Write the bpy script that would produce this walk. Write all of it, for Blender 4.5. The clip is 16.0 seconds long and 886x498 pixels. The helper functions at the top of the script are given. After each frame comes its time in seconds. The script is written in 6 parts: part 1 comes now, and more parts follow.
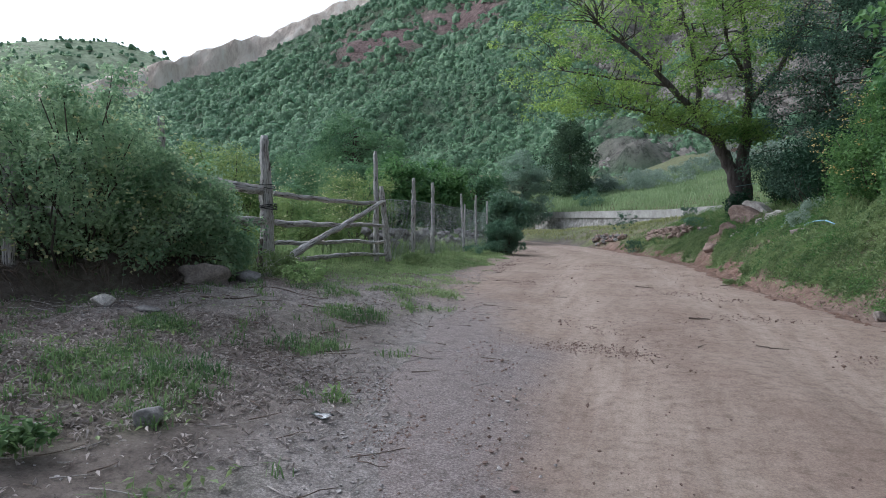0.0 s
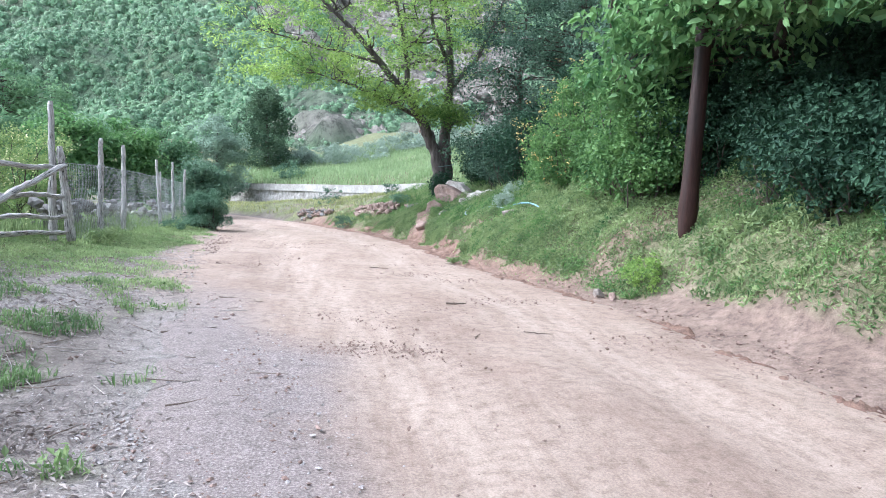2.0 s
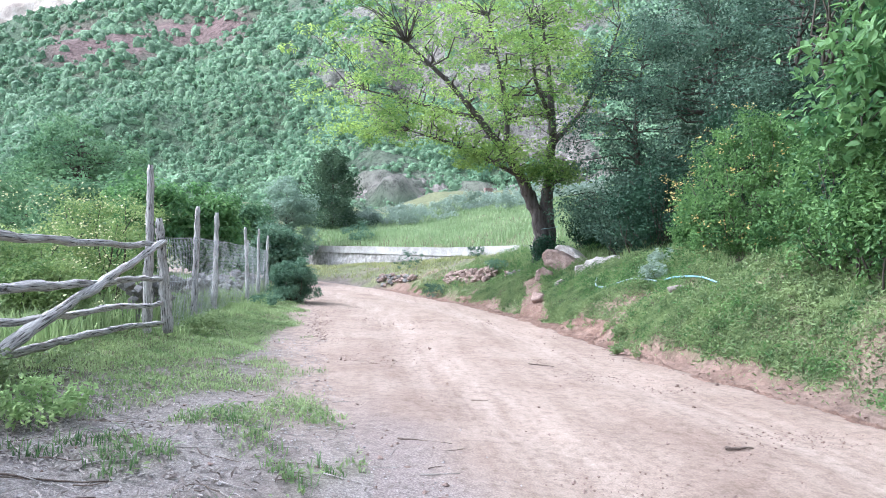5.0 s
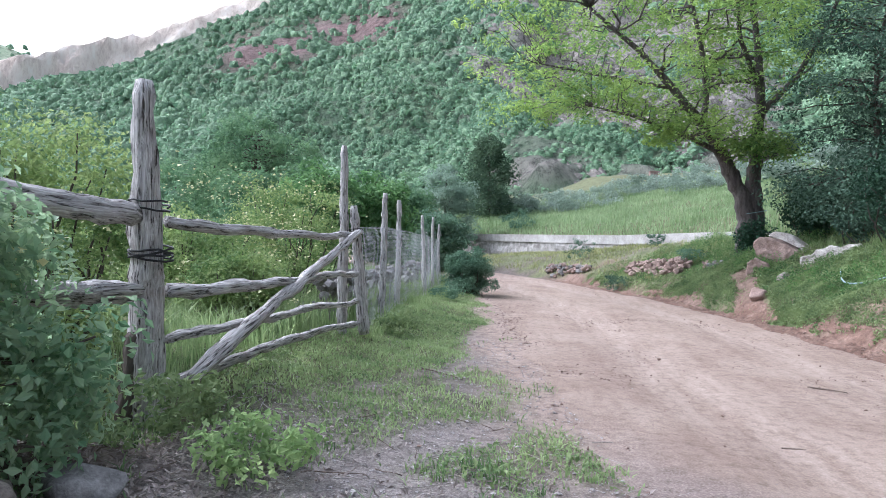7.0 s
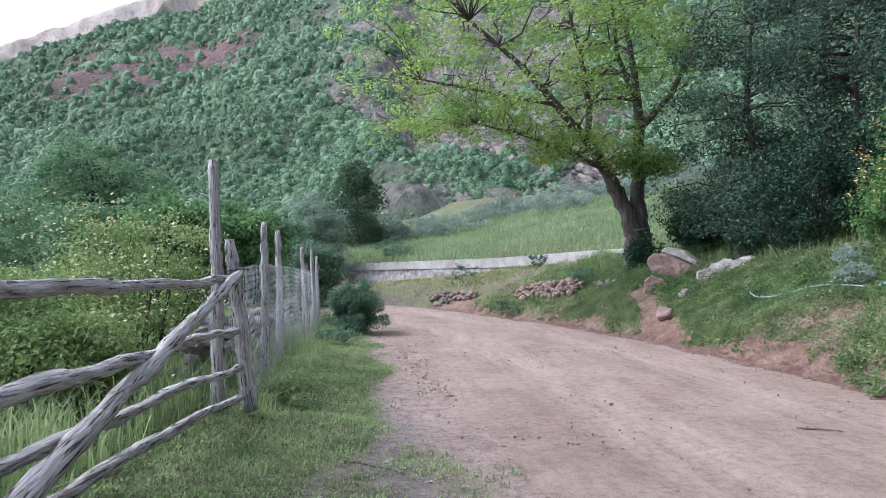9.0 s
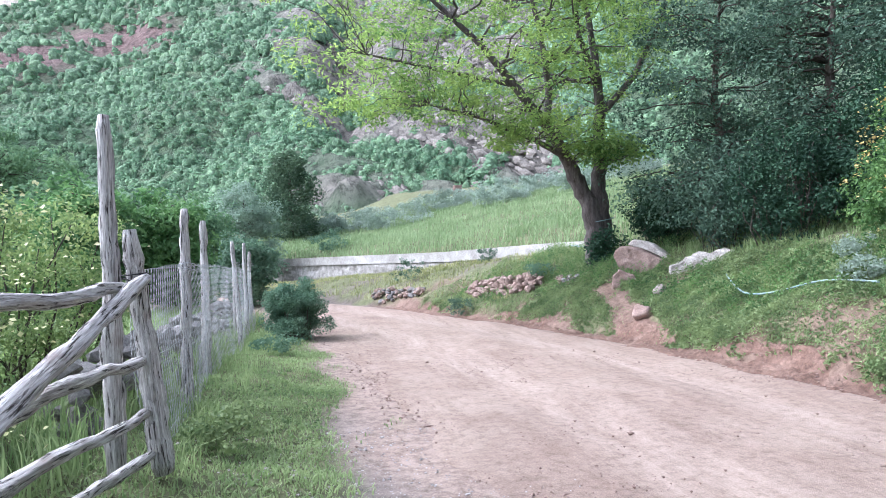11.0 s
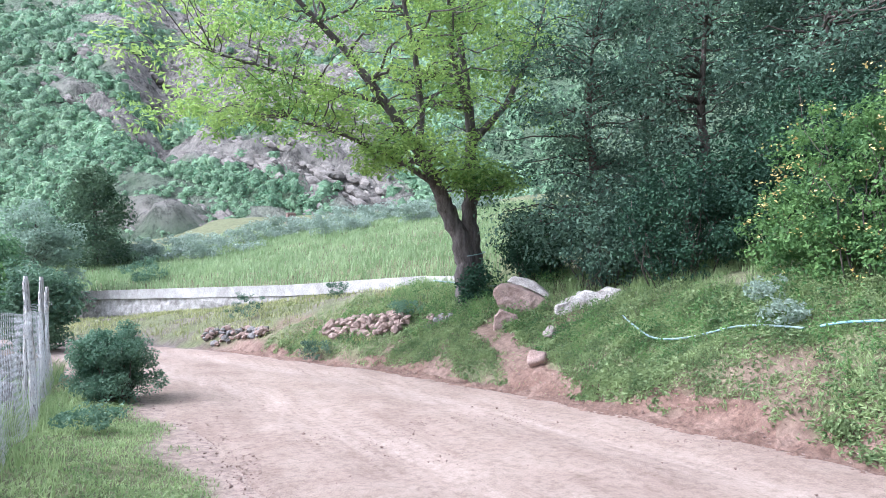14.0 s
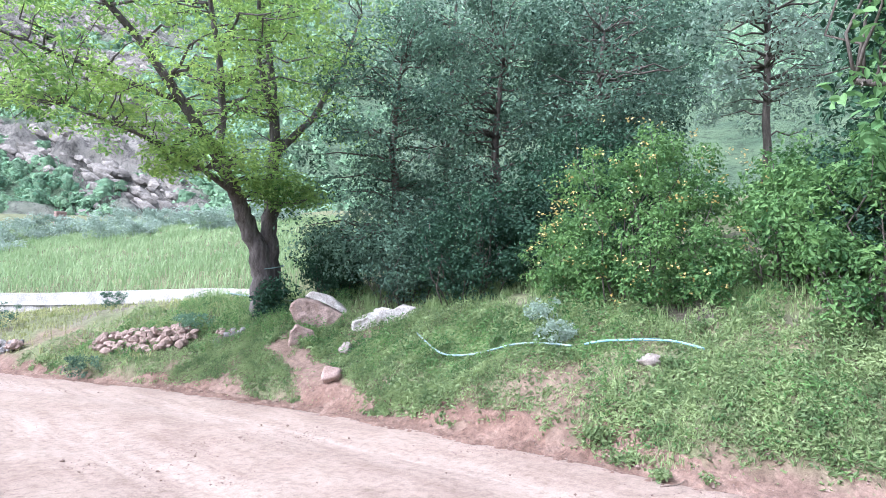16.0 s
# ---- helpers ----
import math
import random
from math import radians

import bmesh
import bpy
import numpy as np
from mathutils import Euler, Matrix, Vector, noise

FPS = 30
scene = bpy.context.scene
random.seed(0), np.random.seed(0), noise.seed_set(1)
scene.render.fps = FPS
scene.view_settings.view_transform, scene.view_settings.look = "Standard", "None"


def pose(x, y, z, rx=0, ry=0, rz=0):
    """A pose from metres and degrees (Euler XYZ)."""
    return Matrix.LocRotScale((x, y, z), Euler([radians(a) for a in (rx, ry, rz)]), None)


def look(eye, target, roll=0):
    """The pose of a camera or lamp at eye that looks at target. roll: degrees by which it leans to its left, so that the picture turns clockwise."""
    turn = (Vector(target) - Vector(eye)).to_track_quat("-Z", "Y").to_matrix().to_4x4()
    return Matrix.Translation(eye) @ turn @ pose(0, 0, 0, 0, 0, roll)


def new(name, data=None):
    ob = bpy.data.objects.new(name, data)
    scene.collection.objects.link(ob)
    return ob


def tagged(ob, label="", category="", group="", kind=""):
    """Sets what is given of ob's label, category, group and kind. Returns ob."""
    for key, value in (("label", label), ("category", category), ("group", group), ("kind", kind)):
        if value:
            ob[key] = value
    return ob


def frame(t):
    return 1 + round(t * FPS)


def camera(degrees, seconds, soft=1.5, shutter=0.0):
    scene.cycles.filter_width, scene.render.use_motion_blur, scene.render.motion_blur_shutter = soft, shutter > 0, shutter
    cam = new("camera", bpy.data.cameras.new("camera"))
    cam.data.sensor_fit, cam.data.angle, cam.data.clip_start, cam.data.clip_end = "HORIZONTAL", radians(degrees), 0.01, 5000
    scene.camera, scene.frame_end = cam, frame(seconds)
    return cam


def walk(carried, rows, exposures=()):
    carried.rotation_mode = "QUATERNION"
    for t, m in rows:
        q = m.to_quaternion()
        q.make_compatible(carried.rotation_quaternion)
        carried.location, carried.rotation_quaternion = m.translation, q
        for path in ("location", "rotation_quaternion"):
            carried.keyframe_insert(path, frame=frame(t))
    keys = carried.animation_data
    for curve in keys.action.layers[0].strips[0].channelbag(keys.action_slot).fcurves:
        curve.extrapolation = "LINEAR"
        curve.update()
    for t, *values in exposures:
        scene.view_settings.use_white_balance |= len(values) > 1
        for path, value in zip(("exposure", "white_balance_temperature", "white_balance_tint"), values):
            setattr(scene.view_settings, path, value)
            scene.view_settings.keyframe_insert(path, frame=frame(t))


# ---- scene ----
cam = camera(68.8, 16.0, soft=0.6)
PATH = [
    (0, (1.265, 0.149, 1.43), (0.688, 2.057, 1.259), 0.3),
    (0.5, (1.196, 0.206, 1.427), (0.806, 2.155, 1.212), 1.1),
    (1, (1.042, 0.453, 1.427), (0.933, 2.441, 1.239), 1.2),
    (1.5, (0.793, 0.726, 1.445), (0.841, 2.717, 1.261), 2.1),
    (2, (0.484, 0.992, 1.453), (0.843, 2.946, 1.224), 3.1),
    (2.5, (0.221, 1.371, 1.458), (0.455, 3.35, 1.297), 1.8),
    (3, (0.019, 1.77, 1.458), (0.251, 3.75, 1.299), 3.5),
    (3.5, (-0.281, 2.176, 1.537), (0.062, 4.14, 1.375), 2.3),
    (4, (-0.463, 2.609, 1.566), (-0.198, 4.588, 1.461), 2.6),
    (4.5, (-0.624, 2.993, 1.551), (-0.342, 4.97, 1.454), 3.5),
    (5, (-0.851, 3.419, 1.587), (-0.646, 5.407, 1.525), 2.4),
    (5.2, (-0.933, 3.571, 1.608), (-0.891, 5.569, 1.547), 1.3),
    (7.3, (-1.869, 5.111, 1.524), (-2.113, 7.092, 1.406), 1.6),
    (7.5, (-1.958, 5.266, 1.527), (-2.125, 7.259, 1.488), 1.8),
    (8, (-2.182, 5.626, 1.547), (-2.157, 7.625, 1.555), -0.5),
    (8.5, (-2.291, 6.091, 1.539), (-2.222, 8.089, 1.547), 0.9),
    (9, (-2.337, 6.485, 1.537), (-2.165, 8.478, 1.508), -0.9),
    (9.5, (-2.405, 6.919, 1.55), (-2.158, 8.904, 1.511), -1.1),
    (9.7, (-2.414, 7.078, 1.549), (-2.151, 9.06, 1.519), -0.4),
    (11.8, (-2.651, 8.668, 1.503), (-2.175, 10.608, 1.398), -0.1),
    (12, (-2.653, 8.828, 1.512), (-2.133, 10.756, 1.395), 0.8),
    (12.5, (-2.775, 9.262, 1.542), (-2.065, 11.132, 1.555), -0.7),
    (13, (-2.883, 9.617, 1.537), (-2.201, 11.497, 1.544), 1.4),
    (13.5, (-2.897, 9.915, 1.568), (-2.171, 11.778, 1.581), 0.9),
    (14, (-2.94, 10.016, 1.61), (-2.055, 11.81, 1.645), -0.2),
    (14.5, (-2.971, 10.028, 1.598), (-1.985, 11.767, 1.637), 0.8),
    (15, (-3.017, 10.022, 1.577), (-1.865, 11.657, 1.573), 1.6),
    (15.5, (-3.017, 10.006, 1.602), (-1.781, 11.578, 1.642), 1.9),
    (16, (-2.967, 9.977, 1.602), (-1.585, 11.42, 1.698), 2.1),
]
walk(cam, [(t, look(eye, target, roll)) for t, eye, target, roll in PATH],
     exposures=[(0, -0.17, 5550, 9), (0.5, 0.45, 5500, 10), (1.0, 0.92, 5500, 10), (1.5, 1.2, 5450, 10), (5.0, 1.26, 5400, 11.5), (7.3, 0.66, 5480, 15), (8.0, 0.42, 5480, 17), (8.5, 0.48, 5500, 19), (9.0, 0.52, 5500, 18), (9.5, 0.9, 5500, 18), (11.8, 1.17, 5400, 15), (14, 1.24, 5400, 16), (15, 1.23, 5380, 15), (16, 1.46, 5380, 16)])

# ---- sky and light: open shade under a bright, hazy evening sky ----
world = bpy.data.worlds.new("world")
scene.world = world
world.use_nodes = True
wn = world.node_tree.nodes
sky = wn.new("ShaderNodeTexSky")
sky.sky_type, sky.sun_disc = "NISHITA", False
sky.sun_elevation, sky.sun_rotation = radians(44), radians(-70)
sky.dust_density, sky.air_density = 6.0, 1.0
bg = wn["Background"]
bg.inputs[1].default_value = 0.15
veil = wn.new("ShaderNodeHueSaturation")  # thin overcast: most of the blue is gone
veil.inputs["Saturation"].default_value, veil.inputs["Value"].default_value = 0.3, 1.5
world.node_tree.links.new(sky.outputs[0], veil.inputs["Color"])
world.node_tree.links.new(veil.outputs[0], bg.inputs[0])
sun = new("sun", bpy.data.lights.new("sun", "SUN"))
sun.data.energy, sun.data.angle, sun.data.color = 0.5, radians(45), (1.0, 0.97, 0.92)
sun.matrix_world = look((-33.8, 12.3, 34.8), (0, 0, 0))


# ---- materials ----
def node_mat(name, rough=0.9):
    m = bpy.data.materials.new(name)
    m.use_nodes = True
    b = m.node_tree.nodes["Principled BSDF"]
    b.inputs["Roughness"].default_value = rough
    b.inputs["Specular IOR Level"].default_value = 0.25
    return m, m.node_tree.nodes, m.node_tree.links, b


def ramp(nodes, stops):
    r = nodes.new("ShaderNodeValToRGB")
    while len(r.color_ramp.elements) < len(stops):
        r.color_ramp.elements.new(0.5)
    for e, (p, c) in zip(r.color_ramp.elements, stops):
        e.position, e.color = p, (*c, 1)
    return r


def noise_tex(nodes, links, scale, detail=4, rough=0.6, stretch=None):
    co = nodes.new("ShaderNodeTexCoord")
    n = nodes.new("ShaderNodeTexNoise")
    n.inputs["Scale"].default_value, n.inputs["Detail"].default_value, n.inputs["Roughness"].default_value = scale, detail, rough
    if stretch:
        mp = nodes.new("ShaderNodeMapping")
        mp.inputs["Scale"].default_value = stretch
        links.new(co.outputs["Object"], mp.inputs[0])
        links.new(mp.outputs[0], n.inputs["Vector"])
    else:
        links.new(co.outputs["Object"], n.inputs["Vector"])
    return n


def mix(nodes, links, fac, a, b, blend="MIX"):
    m = nodes.new("ShaderNodeMix")
    m.data_type, m.blend_type = "RGBA", blend
    for value, socket in ((fac, m.inputs[0]), (a, m.inputs[6]), (b, m.inputs[7])):
        if isinstance(value, (int, float)):
            socket.default_value = value
        elif isinstance(value, tuple):
            socket.default_value = (*value, 1)
        else:
            links.new(value, socket)
    return m.outputs[2]


def bump(nodes, links, height, b, strength=0.5, distance=0.02):
    n = nodes.new("ShaderNodeBump")
    n.inputs["Strength"].default_value, n.inputs["Distance"].default_value = strength, distance
    links.new(height, n.inputs["Height"])
    links.new(n.outputs[0], b.inputs["Normal"])


def surface(name, dark, light, scale=6.0, fine=60.0, rough=0.9, relief=0.02, stretch=None, spots=None):
    """Two-scale mottled surface: broad tone, fine grain, relief."""
    m, n, l, b = node_mat(name, rough)
    big, small = noise_tex(n, l, scale, 5, 0.65, stretch), noise_tex(n, l, fine, 3, 0.7, stretch)
    r = ramp(n, [(0.32, dark), (0.68, light)])
    l.new(big.outputs[0], r.inputs[0])
    g = ramp(n, [(0.3, (0.62, 0.62, 0.62)), (0.7, (1.25, 1.25, 1.25))])
    l.new(small.outputs[0], g.inputs[0])
    c = mix(n, l, 1.0, r.outputs[0], g.outputs[0], "MULTIPLY")
    if spots:
        s = noise_tex(n, l, spots[1], 3, 0.6)
        sr = ramp(n, [(spots[2], (0, 0, 0)), (spots[2] + 0.1, (1, 1, 1))])
        l.new(s.outputs[0], sr.inputs[0])
        c = mix(n, l, sr.outputs[0], c, spots[0])
    l.new(c, b.inputs["Base Color"])
    both = n.new("ShaderNodeMath")
    both.operation = "MULTIPLY_ADD"
    l.new(small.outputs[0], both.inputs[0])
    both.inputs[1].default_value = 0.35
    l.new(big.outputs[0], both.inputs[2])
    bump(n, l, both.outputs[0], b, 0.8, relief)
    return m


def leafy(name, dark, light, scale=0.7, through_light=0.35, rough=0.55):
    """Leaves that differ from leaf to leaf and from clump to clump, with light coming through."""
    m, n, l, b = node_mat(name, rough)
    geo = n.new("ShaderNodeNewGeometry")
    clump = noise_tex(n, l, scale, 2, 0.5)
    s = n.new("ShaderNodeMath")
    s.operation = "MULTIPLY_ADD"
    l.new(geo.outputs["Random Per Island"], s.inputs[0])
    s.inputs[1].default_value = 0.28
    l.new(clump.outputs[0], s.inputs[2])
    r = ramp(n, [(0.36, dark), (0.86, light)])
    l.new(s.outputs[0], r.inputs[0])
    l.new(r.outputs[0], b.inputs["Base Color"])
    t = n.new("ShaderNodeBsdfTranslucent")
    l.new(r.outputs[0], t.inputs[0])
    mx = n.new("ShaderNodeMixShader")
    mx.inputs[0].default_value = through_light
    l.new(b.outputs[0], mx.inputs[1])
    l.new(t.outputs[0], mx.inputs[2])
    l.new(mx.outputs[0], n["Material Output"].inputs[0])
    return m


M_BARK = surface("bark", (0.06, 0.05, 0.042), (0.14, 0.12, 0.10), 7, 50, 0.9, 0.03, (1, 1, 0.2))


def old_wood():
    """Silvery weathered timber: long grain, dark drying cracks, brown patches."""
    m, n, l, b = node_mat("weathered_wood", 0.85)
    grain, crack, patch = noise_tex(n, l, 80, 5, 0.7, (1, 1, 0.06)), noise_tex(n, l, 60, 5, 0.7, (1, 1, 0.07)), noise_tex(n, l, 3.5, 4, 0.6)
    tone = ramp(n, [(0.34, (0.25, 0.232, 0.22)), (0.52, (0.49, 0.465, 0.445)), (0.68, (0.74, 0.72, 0.70))])
    l.new(grain.outputs[0], tone.inputs[0])
    brown = ramp(n, [(0.52, (0, 0, 0)), (0.70, (0.6, 0.6, 0.6))])
    l.new(patch.outputs[0], brown.inputs[0])
    c = mix(n, l, brown.outputs[0], tone.outputs[0], (0.22, 0.155, 0.13))
    dark = ramp(n, [(0.38, (0.12, 0.11, 0.10)), (0.45, (1, 1, 1))])
    l.new(crack.outputs[0], dark.inputs[0])
    l.new(mix(n, l, 1.0, c, dark.outputs[0], "MULTIPLY"), b.inputs["Base Color"])
    h = n.new("ShaderNodeMath")
    h.operation = "MULTIPLY_ADD"
    l.new(dark.outputs[0], h.inputs[0])
    h.inputs[1].default_value = 0.8
    l.new(grain.outputs[0], h.inputs[2])
    bump(n, l, h.outputs[0], b, 1.0, 0.012)
    return m


M_WOOD = old_wood()
M_ROCK_RED = surface("red_stone", (0.22, 0.15, 0.122), (0.38, 0.285, 0.245), 4, 40, 0.9, 0.02)
M_ROCK_PALE = surface("pale_stone", (0.33, 0.29, 0.26), (0.66, 0.62, 0.57), 5, 40, 0.85, 0.02)
M_ROCK_GREY = surface("grey_stone", (0.14, 0.13, 0.125), (0.31, 0.295, 0.28), 5, 45, 0.9, 0.02)
M_WALL = surface("concrete_wall", (0.28, 0.265, 0.245), (0.50, 0.48, 0.45), 1.5, 25, 0.9, 0.02)
M_RUST = surface("tarred_pole", (0.012, 0.008, 0.007), (0.05, 0.022, 0.018), 5, 60, 0.6, 0.01, (1, 1, 0.1))
L_MAIN = leafy("leaf_yellow_green", (0.10, 0.21, 0.06), (0.42, 0.56, 0.16), 0.55, 0.55)
M_BARK_DARK = surface("dark_bark", (0.06, 0.05, 0.046), (0.165, 0.145, 0.135), 9, 50, 0.95, 0.05, (1, 1, 0.15))
# dark leaf tone, lowered further to carry the thicket's deep shade
L_DARK = leafy("leaf_dark_green_in_shade", (0.014, 0.04, 0.025), (0.055, 0.12, 0.064), 0.9, 0.18, 0.75)
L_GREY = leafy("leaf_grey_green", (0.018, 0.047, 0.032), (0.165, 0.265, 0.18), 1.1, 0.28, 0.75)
L_WALNUT = leafy("leaf_walnut", (0.05, 0.135, 0.05), (0.215, 0.37, 0.14), 1.2, 0.42)
L_BUSH = leafy("leaf_bush", (0.065, 0.14, 0.085), (0.20, 0.31, 0.20), 1.4, 0.35)
L_YELLOW = leafy("leaf_blossom_bush", (0.10, 0.19, 0.06), (0.37, 0.46, 0.18), 1.6, 0.45)
L_BIG = leafy("leaf_large_bush", (0.15, 0.275, 0.15), (0.46, 0.58, 0.36), 1.6, 0.55)
L_VALLEY = leafy("leaf_valley_tree", (0.07, 0.155, 0.085), (0.24, 0.375, 0.195), 0.5, 0.35, 0.75)
L_JUNIPER = leafy("juniper_needles", (0.035, 0.075, 0.045), (0.14, 0.21, 0.12), 0.7, 0.2, 0.8)
L_HILL = leafy("leaf_hill", (0.095, 0.20, 0.115), (0.28, 0.44, 0.255), 0.16, 0.3, 0.9)
# the tufts' own dark green; on the bank it also stands for shade
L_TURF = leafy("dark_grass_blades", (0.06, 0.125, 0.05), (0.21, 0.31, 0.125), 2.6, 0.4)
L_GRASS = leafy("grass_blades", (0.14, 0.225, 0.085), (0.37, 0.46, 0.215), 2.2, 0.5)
L_SHRUB = leafy("leaf_flowering_shrub", (0.035, 0.10, 0.036), (0.19, 0.325, 0.105), 1.6, 0.42)
M_ROCK_TAN = surface("tan_stone", (0.20, 0.165, 0.145), (0.33, 0.285, 0.25), 6, 45, 0.9, 0.01)
L_LIGHT = leafy("leaf_light_green", (0.19, 0.31, 0.12), (0.45, 0.57, 0.26), 1.0, 0.62)
L_PALE = leafy("leaf_silver_green", (0.20, 0.27, 0.20), (0.40, 0.48, 0.40), 0.6, 0.4)
L_WEED = leafy("leaf_weed", (0.09, 0.148, 0.058), (0.30, 0.375, 0.17), 2.4, 0.4)
# pale tone: the willow's own, and haze put into the far trees' colour
L_HAZE = leafy("leaf_hazy_grey_green", (0.15, 0.23, 0.17), (0.33, 0.43, 0.33), 0.9, 0.45)


def shrub_heads():
    """Far shrubs: leaf-sized mottling and relief over rounded heads."""
    m, n, l, b = node_mat("hillside_shrub_leaves", 0.8)
    geo = n.new("ShaderNodeNewGeometry")
    broad, fine = noise_tex(n, l, 0.07, 4, 0.6), noise_tex(n, l, 1.5, 5, 0.75)
    s = n.new("ShaderNodeMath")
    s.operation = "MULTIPLY_ADD"
    l.new(geo.outputs["Random Per Island"], s.inputs[0])
    s.inputs[1].default_value = 0.24
    l.new(broad.outputs[0], s.inputs[2])
    r = ramp(n, [(0.36, (0.10, 0.19, 0.105)), (0.86, (0.26, 0.40, 0.23))])
    l.new(s.outputs[0], r.inputs[0])
    g = ramp(n, [(0.35, (0.6, 0.62, 0.64)), (0.5, (0.97, 0.96, 0.96)), (0.66, (1.35, 1.32, 1.25))])
    l.new(fine.outputs[0], g.inputs[0])
    l.new(mix(n, l, 1.0, r.outputs[0], g.outputs[0], "MULTIPLY"), b.inputs["Base Color"])
    bump(n, l, fine.outputs[0], b, 1.0, 1.0)
    return m


L_HEADS = shrub_heads()
L_STRAW = leafy("dry_grass", (0.20, 0.23, 0.09), (0.42, 0.42, 0.20), 0.8, 0.35)
L_LITTER = leafy("dry_leaves", (0.12, 0.094, 0.08), (0.46, 0.40, 0.365), 1.0, 0.1)
M_PEBBLE = surface("pebble", (0.19, 0.165, 0.16), (0.55, 0.51, 0.49), 30, 90, 0.9, 0.002)
M_CLOD = surface("dirt_clod", (0.15, 0.10, 0.082), (0.32, 0.235, 0.20), 6, 60, 0.95, 0.005)
L_FIELD = leafy("field_grass", (0.17, 0.26, 0.11), (0.34, 0.43, 0.23), 0.3, 0.4)


# ---- mesh helpers ----
def raw_mesh(name, verts, faces, mat, smooth=False):
    verts, faces = np.asarray(verts, np.float32), np.asarray(faces, np.int32)
    me = bpy.data.meshes.new(name)
    me.vertices.add(len(verts))
    me.vertices.foreach_set("co", verts.ravel())
    k = faces.shape[1]
    me.loops.add(faces.size)
    me.loops.foreach_set("vertex_index", faces.ravel())
    me.polygons.add(len(faces))
    me.polygons.foreach_set("loop_start", np.arange(0, faces.size, k, dtype=np.int32))
    me.update(calc_edges=True)
    me.polygons.foreach_set("use_smooth", np.full(len(faces), smooth))
    me.materials.append(mat)
    return me


def put(name, me, parent=None, label=""):
    ob = new(name, me)
    ob.parent = parent
    if label:
        ob["label"] = label
    return ob


def empty(name, at=(0, 0, 0)):
    ob = new(name)
    ob.empty_display_size = 0.2
    ob.location = at
    return ob


def part(name, bm, mat, parent, label="", smooth=True):
    me = bpy.data.meshes.new(name)
    bm.to_mesh(me)
    bm.free()
    me.materials.append(mat)
    me.polygons.foreach_set("use_smooth", np.full(len(me.polygons), smooth))
    return put(name, me, parent, label)


def tube(points, radii, sides=8, wobble=0.0, seed=0):
    """Vertices and quads of a tapered tube along a line, with capped ends."""
    pts, radii = np.asarray(points, float), np.asarray(radii, float)
    r = np.random.default_rng(seed)
    d = np.gradient(pts, axis=0)
    d /= np.linalg.norm(d, axis=1)[:, None] + 1e-9
    ref = np.array([0.31, 0.95, 0.05]) if abs(d.mean(0)[2]) > 0.7 else np.array([0.05, 0.1, 1.0])
    a = np.cross(d, ref)
    a /= np.linalg.norm(a, axis=1)[:, None]
    b = np.cross(d, a)
    ang = np.linspace(0, 2 * np.pi, sides, endpoint=False)
    rad = radii[:, None] * (1 + wobble * r.normal(size=(len(pts), sides))) * (1 + 1.5 * wobble * r.normal(size=(1, sides)))
    v = pts[:, None] + rad[..., None] * (np.cos(ang)[None, :, None] * a[:, None] + np.sin(ang)[None, :, None] * b[:, None])
    v = v.reshape(-1, 3)
    i, j = np.meshgrid(np.arange(len(pts) - 1), np.arange(sides), indexing="ij")
    j2 = (j + 1) % sides
    f = np.stack([i * sides + j, i * sides + j2, (i + 1) * sides + j2, (i + 1) * sides + j], -1).reshape(-1, 4)
    n = len(v)
    v = np.concatenate([v, pts[:1], pts[-1:]])
    k = np.arange(0, sides, 2)
    last = (len(pts) - 1) * sides
    c0 = np.stack([np.full(len(k), n), (k + 2) % sides, (k + 1) % sides, k], -1)
    c1 = np.stack([np.full(len(k), n + 1), last + k, last + (k + 1) % sides, last + (k + 2) % sides], -1)
    return v, np.concatenate([f, c0, c1])


def joined(pieces):
    verts, faces, n = [], [], 0
    for v, f in pieces:
        verts.append(v)
        faces.append(f + n)
        n += len(v)
    return np.concatenate(verts), np.concatenate(faces)


def leaf_quads(at, size, r, up=0.5, narrow=0.5, fold=0.25, droop=0.0, out=None):
    """A folded, pointed leaf at each place, turned at random, faces more or less up."""
    n = len(at)
    size = np.broadcast_to(size, n) * r.uniform(0.6, 1.3, n)
    normal = r.normal(size=(n, 3)) + np.array([0, 0, up * 2.2])
    if out is not None:
        normal = normal * 0.55 + out * 1.3
    normal /= np.linalg.norm(normal, axis=1)[:, None]
    along = np.cross(normal, r.normal(size=(n, 3)))
    along[:, 2] -= droop
    along /= np.linalg.norm(along, axis=1)[:, None] + 1e-9
    side = np.cross(normal, along)
    s = size[:, None]
    base, tip = at - along * s * 0.5, at + along * s * 0.5 - normal * s * 0.12
    left = at + side * s * narrow * 0.5 + normal * s * fold * 0.3 - along * s * 0.05
    right = at - side * s * narrow * 0.5 + normal * s * fold * 0.3 - along * s * 0.05
    v = np.stack([base, right, tip, left], 1).reshape(-1, 3)
    return v, leaf_faces(n)


